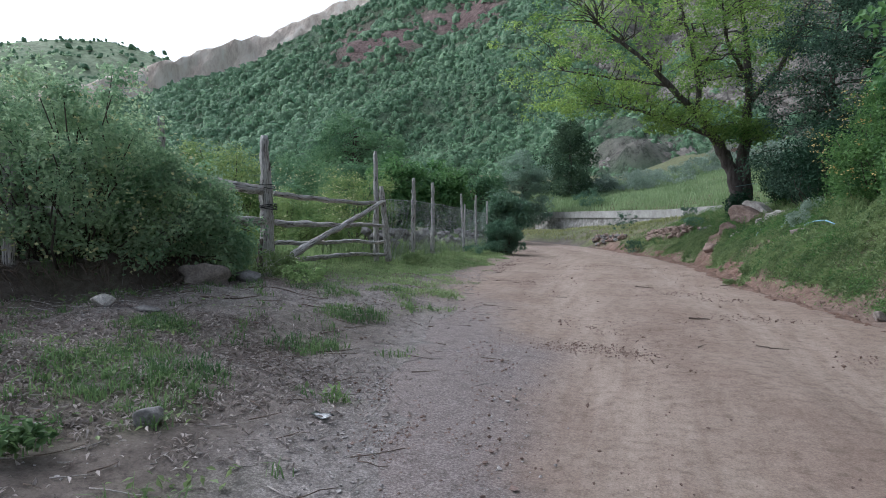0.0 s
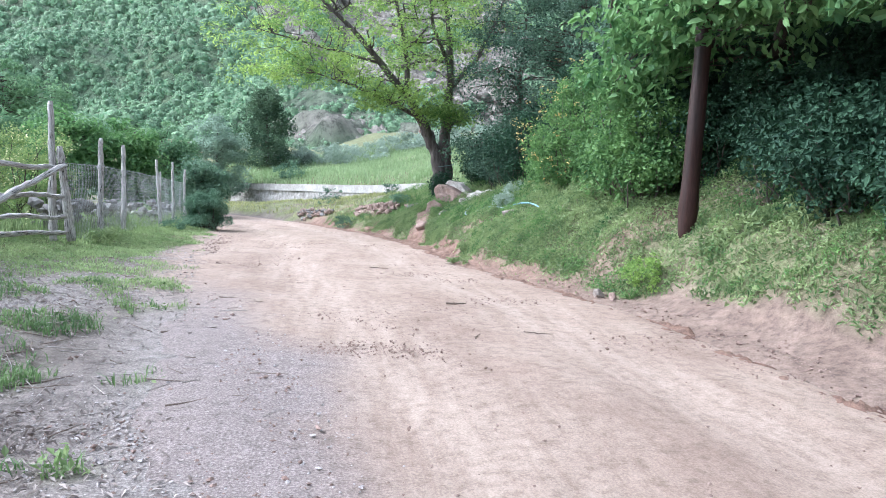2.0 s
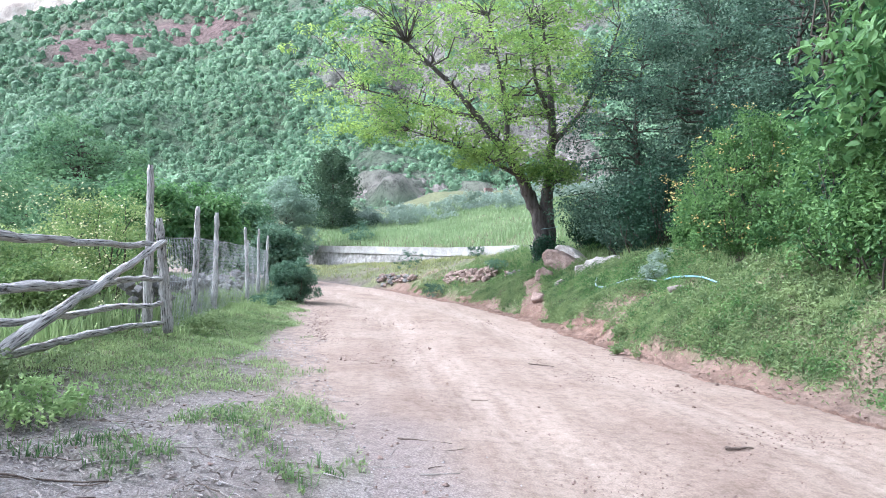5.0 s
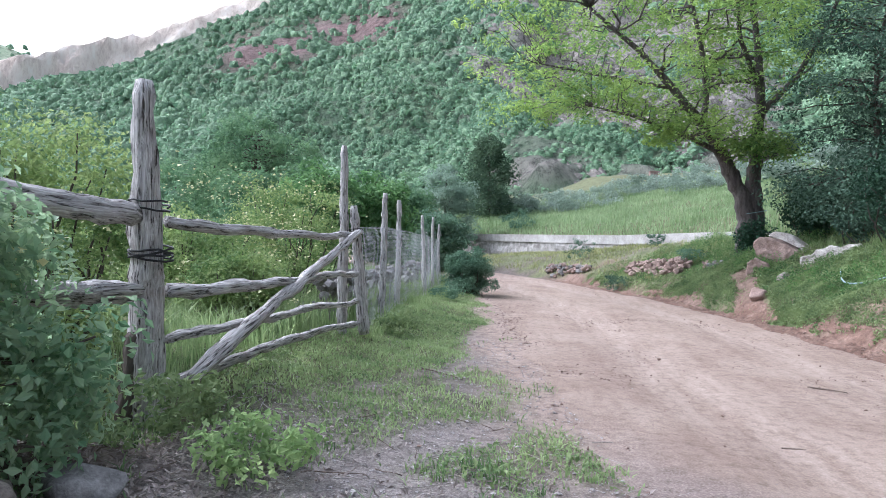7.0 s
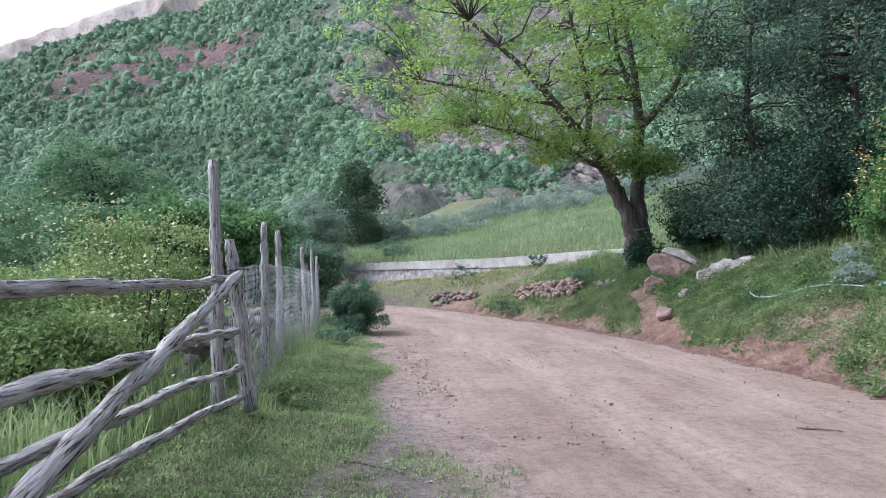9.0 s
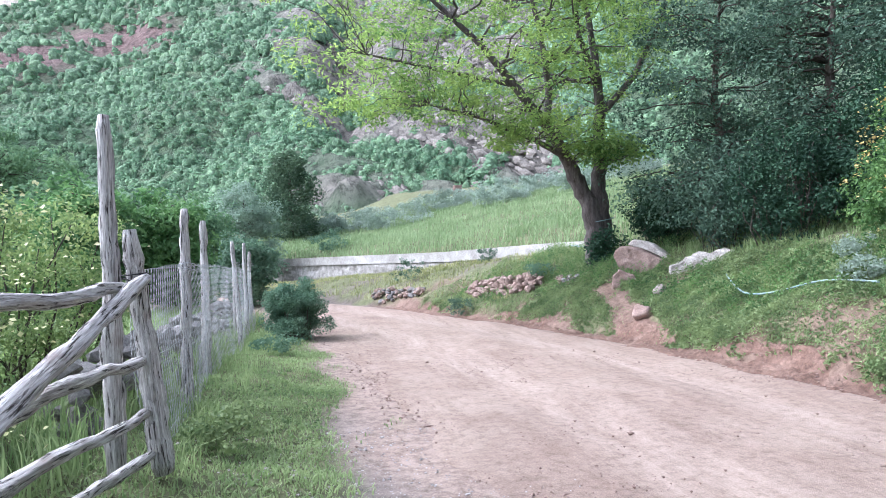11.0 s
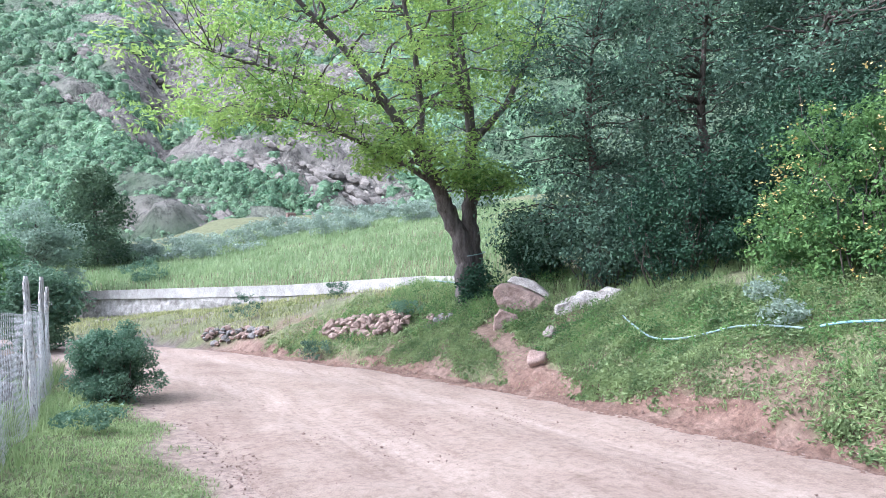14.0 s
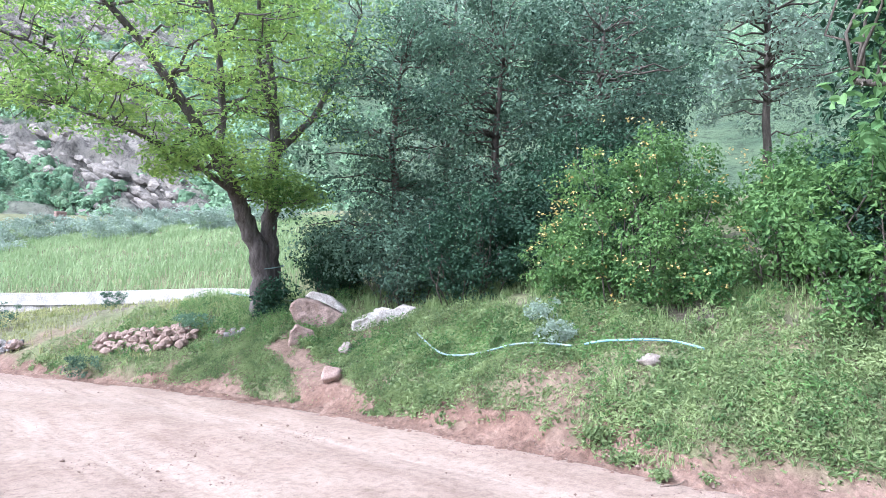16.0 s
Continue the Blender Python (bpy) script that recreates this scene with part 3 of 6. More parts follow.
def rocky(az, el):
    """Bare rock on the slope: the gully and its crags, by direction and height seen from the road."""
    a = np.exp(-(np.abs(az - 8.0) / 13) ** 4) * smooth01((22 - el) / 4) * smooth01((el - 1.5) / 2)
    return np.clip(a, 0, 1)


def hill_material():
    m, n, l, b = node_mat("hillside_earth_and_rock", 0.95)
    at = n.new("ShaderNodeAttribute")
    at.attribute_name = "cover"
    sep = n.new("ShaderNodeSeparateColor")
    l.new(at.outputs["Color"], sep.inputs[0])
    big, small = noise_tex(n, l, 0.12, 6, 0.7), noise_tex(n, l, 0.35, 8, 0.75, (1, 0.6, 0.5))
    green = ramp(n, [(0.3, (0.08, 0.14, 0.08)), (0.7, (0.18, 0.255, 0.14))])
    rock = ramp(n, [(0.38, (0.10, 0.093, 0.08)), (0.46, (0.25, 0.232, 0.20)), (0.62, (0.38, 0.35, 0.305))])
    red = ramp(n, [(0.36, (0.12, 0.09, 0.08)), (0.48, (0.225, 0.145, 0.13)), (0.66, (0.31, 0.225, 0.20))])
    cliff = ramp(n, [(0.34, (0.56, 0.44, 0.36)), (0.5, (0.84, 0.72, 0.61)), (0.68, (0.93, 0.86, 0.77))])
    fluted = noise_tex(n, l, 0.22, 7, 0.75, (1, 1, 0.22))
    for r, s in ((green, big), (rock, small), (red, small), (cliff, fluted)):
        l.new(s.outputs[0], r.inputs[0])
    c = mix(n, l, sep.outputs[0], green.outputs[0], rock.outputs[0])
    crack = noise_tex(n, l, 1.1, 8, 0.8, (1, 0.7, 0.5))
    cr = ramp(n, [(0.38, (0.42, 0.41, 0.42)), (0.5, (1.0, 1.0, 1.0)), (0.68, (1.25, 1.22, 1.2))])
    l.new(crack.outputs[0], cr.inputs[0])
    c = mix(n, l, sep.outputs[1], c, red.outputs[0])
    c = mix(n, l, 1.0, c, cr.outputs[0], "MULTIPLY")
    c = mix(n, l, sep.outputs[2], c, cliff.outputs[0])
    l.new(c, b.inputs["Base Color"])
    bump(n, l, crack.outputs[0], b, 1.0, 1.6)
    return m


def hill_cover(az, r, z):
    el = np.degrees(np.arctan2(z - 1.5, r))
    x, y = r * np.sin(np.radians(az)), r * np.cos(np.radians(az))
    strata = wavy(x * 0.5 + y * 0.35, y * 0.12 - x * 0.1, 0.42, 51)
    rock = np.clip(rocky(az, el) * (1.15 + 1.1 * strata + 0.6 * wavy(x, y, 0.22, 58)), 0, 1)
    line = 14.5 + (az + 19) * 0.30
    red = np.exp(-((el - line) / 1.6) ** 2) * smooth01((az + 29) / 4) * smooth01((-10 - az) / 4) * np.clip(1.15 + 0.6 * wavy(x, y, 0.09, 52) + 0.45 * wavy(x, y, 0.3, 53), 0, 1.0)
    cl = smooth01((r - 319.5) / 3) * smooth01((336 - r) / 4) * smooth01((-12 - az) / 3)
    return rock, np.clip(red * 1.2, 0, 1), cl


def domes(at, size, r):
    """Lumpy rounded heads of shrubs, one at each place."""
    ring = [(0.0, 0.0, 1.0)]
    for z, w, turn in ((0.62, 0.74, 0.0), (-0.7, 1.0, 0.5)):
        ring += [(w * math.cos(6.2832 * (k + turn) / 6), w * math.sin(6.2832 * (k + turn) / 6), z) for k in range(6)]
    d, n = np.array(ring), len(at)
    dd = d[None] * (1 + 0.27 * np.clip(r.normal(size=(n, 13, 1)), -2, 2))
    a = r.uniform(0, 6.28, n)
    ca, sa = np.cos(a)[:, None], np.sin(a)[:, None]
    v = np.stack([dd[..., 0] * ca - dd[..., 1] * sa, dd[..., 0] * sa + dd[..., 1] * ca, dd[..., 2]], -1) * size[:, None, None] + at[:, None]
    q = np.arange(n)[:, None] * 13
    t = []
    for k in range(6):
        k2 = (k + 1) % 6
        t += [(0, 1 + k, 1 + k2), (1 + k, 7 + k, 1 + k2), (1 + k2, 7 + k, 7 + k2)]
    return v.reshape(-1, 3), np.concatenate([q + list(f) for f in t])


def build_hill():
    az = np.linspace(-115, 115, 390)
    r = np.concatenate([np.linspace(44, 130, 70), np.linspace(132, 312, 76), np.linspace(314, 338, 17), np.linspace(345, 520, 10)])
    A, R = np.meshgrid(az, r)
    z = hill_z(A, R)
    z = np.where(R < np.interp(A, AZ, FOOT_R), z - (np.interp(A, AZ, FOOT_R) - R) * 0.25, z)
    rock, red, cl = hill_cover(A, R, z)
    x, y = R * np.sin(np.radians(A)), R * np.cos(np.radians(A)) + 10
    z = z + rock * (2.6 * (0.5 - np.abs(wavy(x * 0.6 + y * 0.4, y * 0.2 - x * 0.1, 0.55, 57))) + 1.0 * wavy(x, y, 0.5, 54) + 0.8 * np.abs(wavy(x, y, 1.3, 55))) + cl * (0.8 * wavy(x, y, 0.35, 56) + 0.9 * np.sign(wavy(A, A * 0, 3.1, 66)) * np.abs(wavy(A, R * 0.05, 5.0, 67)))
    ny, nx = A.shape
    i, j = np.meshgrid(np.arange(ny - 1), np.arange(nx - 1), indexing="ij")
    q = i * nx + j
    f = np.stack([q, q + 1, q + nx + 1, q + nx], -1).reshape(-1, 4)
    me = raw_mesh("mountain", np.stack([x, y, z], -1).reshape(-1, 3), f, hill_material(), True)
    a = me.color_attributes.new("cover", "FLOAT_COLOR", "POINT")
    a.data.foreach_set("color", np.stack([rock, red, cl, 0 * cl + 1], -1).astype(np.float32).ravel())
    tagged(put("mountain", me), "green mountainside with red scree and pale cliffs", "mountain", kind="structure")
    # shrubs over the slope
    g = np.random.default_rng(61)
    n = 42000
    a = g.uniform(-62, 75, n)
    rr = 52 + 268 * g.uniform(0, 1, n) ** 1.35
    zz = hill_z(a, rr)
    rock, red, cl = hill_cover(a, rr, zz)
    keep = (rr > np.interp(a, AZ, FOOT_R) - 2) & (g.uniform(0, 1, n) > 0.97 * rock + 0.9 * red + cl) & ((a < 25) | (g.uniform(0, 1, n) < 0.3)) & ((a < 38) | (rr > 120))
    a, rr, zz = a[keep], rr[keep], zz[keep]
    x, y = rr * np.sin(np.radians(a)), rr * np.cos(np.radians(a)) + 10
    size = (0.45 + 1.0 * g.uniform(0, 1, len(a)) ** 2) * np.interp(rr, [60, 120, 300], [0.9, 1.25, 1.7]) * np.clip(1 + 0.35 * wavy(x, y, 0.08, 59), 0.6, 1.6)
    c = np.stack([x, y, zz + size * 0.12], -1)
    v, f = domes(c, size * np.where(rr < 130, 0.72, 0.88), g)
    tagged(put("hillside_shrubs", raw_mesh("hillside_shrubs", v, f, L_HEADS, True)), "dense green shrubs covering the mountainside", "shrubs", kind="stuff")
    near = rr < 130
    p, out, s = [], [], []
    for pick, each, lo, hi in ((near, 36, 0.13, 0.30), (~near, 12, 0.25, 0.52)):
        p.append(clump_points(c[pick], size[pick] * 1.25, each, g, 0.72))
        out.append(clump_points.out)
        s.append(np.repeat(size[pick], each) * g.uniform(lo, hi, len(p[-1])))
    p, out, s = np.concatenate(p), np.concatenate(out), np.concatenate(s)
    nrm = out + 0.35 * g.normal(size=out.shape) + [0, 0, 0.35]
    nrm /= np.linalg.norm(nrm, axis=1)[:, None]
    u = np.cross(nrm, g.normal(size=out.shape))
    u /= np.linalg.norm(u, axis=1)[:, None] + 1e-9
    w = np.cross(nrm, u)
    v = np.stack([p + u * s[:, None], p + (w * 0.7 - u * 0.5) * s[:, None], p - (w * 0.7 + u * 0.5) * s[:, None]], 1).reshape(-1, 3)
    tagged(put("shrub_sprays", raw_mesh("shrub_sprays", v, np.arange(len(v)).reshape(-1, 3), L_HILL)), "ragged leafy sprays of the mountainside shrubs", "shrubs", kind="stuff")


def build_far_hill():
    az = np.linspace(-80, -30, 120)
    el = np.interp(az, [-80, -60, -52, -47, -43.5, -41, -38, -34, -30], [7, 9, 10.3, 11.3, 11.5, 11.0, 10.0, 8.5, 7])
    r = np.linspace(520, 780, 16)
    A, R = np.meshgrid(az, r)
    top = 780 * np.tan(np.radians(el))
    s = (R - 520) / 260
    z = -10 + (top[None] * np.ones_like(R) + 10) * s + 6 * wavy(A, R, 0.05, 71) * s * (1 - s) * 4
    x, y = R * np.sin(np.radians(A)), R * np.cos(np.radians(A))
    ny, nx = A.shape
    i, j = np.meshgrid(np.arange(ny - 1), np.arange(nx - 1), indexing="ij")
    q = i * nx + j
    f = np.stack([q, q + 1, q + nx + 1, q + nx], -1).reshape(-1, 4)
    m = surface("far_hill_scrub", (0.22, 0.30, 0.17), (0.43, 0.47, 0.32), 0.02, 0.15, 0.95, 1.0)
    tagged(put("far_hill", raw_mesh("far_hill", np.stack([x, y, z], -1).reshape(-1, 3), f, m, True)), "pale green hill beyond the cliffs", "hill", kind="structure")
    g = np.random.default_rng(72)
    k, j = g.integers(0, 16, 3600), g.integers(0, 120, 3600)
    at = np.stack([x[k, j], y[k, j], z[k, j]], -1) + g.normal(size=(3600, 3)) * [7, 7, 0] - [0, 0, 0.8]
    tagged(put("far_hill_shrubs", raw_mesh("far_hill_shrubs", *domes(at, g.uniform(1.1, 3.0, 3600), g), L_HEADS, True)), "scattered green shrubs on the far hill", "shrubs", kind="stuff")


build_hill()
build_far_hill()


def build_crags():
    """Broken rock standing out of the gully's sides."""
    g = np.random.default_rng(65)
    r = random.Random(65)
    base = []
    for k in range(5):
        bm = bmesh.new()
        bmesh.ops.create_icosphere(bm, subdivisions=1, radius=1.0)
        for _ in range(9):
            n, d = Vector((r.gauss(0, 1), r.gauss(0, 1), r.gauss(0, 0.7))).normalized(), r.uniform(0.4, 0.8)
            for v in bm.verts:
                q = v.co.dot(n) - d
                if q > 0:
                    v.co -= n * q
        bm.verts.ensure_lookup_table()
        base.append((np.array([v.co[:] for v in bm.verts]), np.array([[v.index for v in f.verts] for f in bm.faces])))
        bm.free()
    a, rr = g.uniform(-8, 26, 5000), 58 + 170 * g.uniform(0, 1, 5000) ** 1.5
    zz = hill_z(a, rr)
    rock, _, _ = hill_cover(a, rr, zz)
    keep = (rock > 0.45) & (rr > np.interp(a, AZ, FOOT_R) + 2)
    pieces = []
    for az, rd, z in list(zip(a[keep], rr[keep], zz[keep]))[:1300]:
        v, f = base[r.randrange(5)]
        s = g.uniform(0.25, 1.15) * np.array([0.8, 1.9, 0.75]) * np.interp(rd, [60, 220], [0.8, 1.8])
        t = math.radians(35) + g.normal() * 0.3
        p = v * s
        p = np.stack([p[:, 0] * math.cos(t) - p[:, 1] * math.sin(t), p[:, 0] * math.sin(t) + p[:, 1] * math.cos(t), p[:, 2] + 0.35 * p[:, 1]], -1)
        pieces.append((p + [rd * math.sin(math.radians(az)), 10 + rd * math.cos(math.radians(az)), z], f))
    tagged(put("mountain_crags", raw_mesh("mountain_crags", *joined(pieces), surface("crag_rock", (0.10, 0.09, 0.078), (0.31, 0.28, 0.245), 0.6, 4.0, 0.95, 0.3))), "grey-pink broken rock in the mountain gully", "rocks", kind="stuff")


build_crags()


# ---- trees and bushes ----
def bend(a, b, r, sag=0.0, n=7, jitter=0.06):
    a, b = np.asarray(a, float), np.asarray(b, float)
    t = np.linspace(0, 1, n)[:, None]
    p = a + (b - a) * t
    w = np.linalg.norm(b - a)
    p[1:-1] += r.normal(size=(n - 2, 3)) * jitter * w * np.sin(np.pi * t[1:-1])
    p[:, 2] += sag * w * np.sin(np.pi * t[:, 0])
    return p


def crown_centres(centre, radii, count, r, hollow=0.35, low=-1.0):
    out = []
    while len(out) < count:
        d = r.normal(size=3)
        d /= np.linalg.norm(d)
        if d[2] < low:
            continue
        k = r.uniform(hollow ** 3, 1) ** (1 / 3)
        lump = 1 + 0.22 * math.sin(5 * d[0] + 3 * d[1] + centre[0]) * math.cos(4 * d[2] - 2 * d[1])
        out.append(np.asarray(centre) + d * k * lump * np.asarray(radii))
    return np.array(out)


def tree(name, base, stems, crowns, leaf, size, each, clump, count, bark, label, category="tree", seed=1, up=0.5, narrow=0.5, twigs=True, droop=0.0, low=-1.0, flat=0.6, thick=1.0, shade_leaf=None, oval=False):
    """stems: lines of (x, y, z, radius); crowns: (centre, radii). Limbs run from the stems to the leaf clumps. The last
    crown can take a darker leaf that stands for shade.
    """
    r = np.random.default_rng(seed)
    root = empty(name, base)
    inv = -np.asarray(base, float)
    for k, st in enumerate(stems):
        st = np.asarray(st, float)
        t = np.linspace(0, 1, len(st))
        tt = np.linspace(0, 1, 4 * len(st))
        line = np.stack([np.interp(tt, t, st[:, c]) for c in range(4)], -1)
        line[1:-1, :3] += r.normal(size=(len(line) - 2, 3)) * line[1:-1, 3:] * 0.12
        v, f = tube(line[:, :3] + inv, line[:, 3], 12, 0.05, seed + k)
        put("trunk" if k == 0 else "limb", raw_mesh("trunk", v, f, bark, True), root)
    nodes = []
    for st in stems:
        st = np.asarray(st, float)
        t, tt = np.linspace(0, 1, len(st)), np.linspace(1 / (len(st) - 1), 1, 16)
        nodes.append(np.stack([np.interp(tt, t, st[:, c]) for c in range(4)], -1))
    nodes = np.concatenate(nodes)
    centres = np.concatenate([crown_centres(c, rad, int(count * w), r, low=low) for (c, rad, w) in crowns])
    if twigs:
        pieces = []
        for c in centres[:: 2 if count > 160 else 1]:
            cost = np.linalg.norm(nodes[:, :3] - c, axis=1) + 1.5 * np.maximum(0, nodes[:, 2] - c[2])
            s = nodes[np.argmin(cost)]
            w = np.linalg.norm(s[:3] - c)
            line = bend(s[:3], c, r, 0.06, 6, 0.05)
            pieces.append(tube(line + inv, np.linspace(min(s[3] * 0.6, thick * (0.012 + 0.012 * w)), 0.006 * thick, 6), 5))
        v, f = joined(pieces)
        put("branchwork", raw_mesh("branchwork", v, f, bark, True), root)
    p = clump_points(centres, clump * r.uniform(0.6, 1.3, len(centres)), each, r, flat)
    v, f = (leaf_ovals if oval else leaf_quads)(p, size, r, up, narrow, droop=droop, out=clump_points.out * 0.7)
    # shade low in the tree is put into the last crown's leaf colour
    if shade_leaf:
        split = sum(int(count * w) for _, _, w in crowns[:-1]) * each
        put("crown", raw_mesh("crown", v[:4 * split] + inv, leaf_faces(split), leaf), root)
        put("lower_crown", raw_mesh("lower_crown", v[4 * split:] + inv, leaf_faces(len(v) // 4 - split), shade_leaf), root, "low leaves coloured darker to stand for shade")
    else:
        put("crown", raw_mesh("crown", v + inv, f, leaf), root)
    tagged(root, label, category)
    return root


def bush(name, base, blobs, leaf, size, each, count, label, seed=1, up=0.4, clump=0.3, narrow=0.55, stems=True, category="bush"):
    """blobs: (centre, radii, share)."""
    r = np.random.default_rng(seed)
    root = empty(name, base)
    inv = -np.asarray(base, float)
    cs = np.concatenate([crown_centres(c, rad, int(count * w), r, 0.45) for c, rad, w in blobs])
    cs = cs[cs[:, 2] > land(cs[:, 0], cs[:, 1]) + 0.08]
    if stems:
        pieces = []
        for c in cs[::3]:
            foot = np.array([base[0] + r.normal() * 0.15, base[1] + r.normal() * 0.15, base[2] - 0.05])
            foot[:2] += (c[:2] - foot[:2]) * 0.5
            foot[2] = land(foot[0], foot[1]) - 0.05
            pieces.append(tube(bend(foot, c, r, 0.05, 5, 0.06) + inv, np.linspace(0.016, 0.005, 5), 5))
        v, f = joined(pieces)
        put("stemwork", raw_mesh("stemwork", v, f, M_BARK, True), root)
    p = clump_points(cs, clump * r.uniform(0.6, 1.3, len(cs)), each, r, 0.7)
    v, f = leaf_quads(p, size, r, up, narrow, out=clump_points.out * 0.7)
    put("foliage", raw_mesh("foliage", v + inv, f, leaf), root)
    return tagged(root, label, category)


def zl(x, y):
    return float(land(x, y))


# tree beside the road: two leaning stems and a wide yellow-green crown
tree("roadside_tree", (4.55, 23.6, zl(4.55, 23.6)),
     [[(4.44, 23.58, 0.5, 0.36), (4.42, 23.6, 1.1, 0.27), (4.36, 23.6, 1.6, 0.23), (4.22, 23.6, 2.2, 0.21), (3.9, 23.65, 2.8, 0.19), (3.6, 23.5, 3.3, 0.16), (3.0, 23.3, 4.1, 0.12), (2.1, 23.0, 5.0, 0.10), (1.2, 22.8, 5.9, 0.07), (-0.2, 22.6, 7.0, 0.04)],
      [(4.68, 23.66, 0.5, 0.30), (4.62, 23.66, 1.1, 0.24), (4.56, 23.66, 1.7, 0.21), (4.5, 23.66, 2.4, 0.19), (4.52, 23.7, 3.2, 0.17), (4.62, 23.75, 4.6, 0.13), (4.5, 23.9, 6.3, 0.09), (4.2, 24.0, 8.2, 0.04)],
      [(3.0, 23.3, 4.1, 0.09), (3.0, 23.1, 5.0, 0.08), (2.7, 22.9, 6.3, 0.06), (2.2, 22.7, 8.0, 0.03)],
      [(4.6, 23.75, 4.4, 0.09), (5.4, 23.4, 5.4, 0.07), (6.0, 23.1, 6.8, 0.05), (6.4, 23.0, 8.2, 0.02)],
      [(4.55, 23.8, 5.2, 0.08), (3.8, 23.2, 6.4, 0.06), (3.5, 22.8, 8.0, 0.03)],
      [(3.6, 23.5, 3.3, 0.08), (2.6, 23.0, 3.7, 0.06), (1.2, 22.9, 4.2, 0.04), (0.0, 23.0, 4.5, 0.02)],
      [(2.1, 23.0, 5.0, 0.06), (0.6, 23.2, 5.3, 0.045), (-1.4, 23.3, 5.7, 0.02)]],
     [((1.2, 23.2, 6.5), (4.5, 3.4, 3.0), 0.52), ((4.4, 23.6, 7.4), (2.6, 2.7, 3.0), 0.22), ((4.4, 22.85, 3.4), (0.95, 0.7, 0.45), 0.07), ((2.5, 22.8, 3.9), (1.3, 1.2, 0.55), 0.08), ((0.0, 23.1, 4.7), (1.9, 1.6, 0.7), 0.11)],
     L_MAIN, 0.125, 58, 0.52, 560, M_BARK_DARK, "broad yellow-green tree with two leaning stems", seed=5, up=0.9, narrow=0.42, low=-0.8, flat=0.42, thick=1.1)

# dark thicket behind the bank; part of its shade is in the leaf colours
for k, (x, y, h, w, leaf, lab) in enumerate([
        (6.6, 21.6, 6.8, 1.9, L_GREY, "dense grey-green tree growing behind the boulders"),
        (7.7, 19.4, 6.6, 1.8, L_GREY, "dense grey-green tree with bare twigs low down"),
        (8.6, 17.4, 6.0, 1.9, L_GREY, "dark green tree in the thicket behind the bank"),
        (9.2, 22.5, 9.5, 2.6, L_HAZE, "tall tree standing behind the thicket, coloured pale for haze"),
        (10.6, 18.6, 8.5, 2.5, L_HAZE, "tall tree standing behind the thicket, coloured grey for haze"),
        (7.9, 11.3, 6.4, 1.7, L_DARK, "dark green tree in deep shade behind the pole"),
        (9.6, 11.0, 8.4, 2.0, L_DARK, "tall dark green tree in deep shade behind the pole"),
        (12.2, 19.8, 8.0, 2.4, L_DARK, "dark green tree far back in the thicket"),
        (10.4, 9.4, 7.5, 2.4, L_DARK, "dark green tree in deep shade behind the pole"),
        # the last three stand mostly out of view, added to block skylight
        (10.6, 5.0, 8.0, 2.8, L_DARK, "dark green tree beside the road, added to block skylight"),
        (9.0, 2.0, 7.5, 2.6, L_DARK, "dark green tree beside the road, added to block skylight"),
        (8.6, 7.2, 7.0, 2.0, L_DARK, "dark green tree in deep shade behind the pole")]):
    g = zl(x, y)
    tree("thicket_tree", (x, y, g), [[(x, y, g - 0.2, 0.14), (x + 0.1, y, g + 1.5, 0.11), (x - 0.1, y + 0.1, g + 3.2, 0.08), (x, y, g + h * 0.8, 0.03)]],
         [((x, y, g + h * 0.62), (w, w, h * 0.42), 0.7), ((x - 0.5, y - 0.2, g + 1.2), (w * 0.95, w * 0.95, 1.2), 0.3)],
         leaf, 0.095 if leaf is L_GREY else 0.15, 170 if leaf is L_GREY else 70, 0.62, 135, M_BARK, lab, seed=20 + k, shade_leaf=L_DARK if leaf is L_GREY and k else None)

# high-crowned tree, paled for haze, on the slope behind the gap in the thicket
g = zl(15.9, 16.7)
tree("slope_tree", (15.9, 16.7, g), [[(15.9, 16.7, g - 0.2, 0.13), (15.8, 16.7, g + 2.5, 0.11), (16.0, 16.8, g + 7.5, 0.05)]],
     [((15.9, 16.7, g + 5.4), (2.8, 2.8, 2.6), 1.0)], L_HAZE, 0.16, 70, 0.62, 110, M_BARK, "tree standing on the slope, coloured pale grey-green for haze", seed=39)

# big-leaved tree hanging over the pole
g = zl(7.0, 9.8)
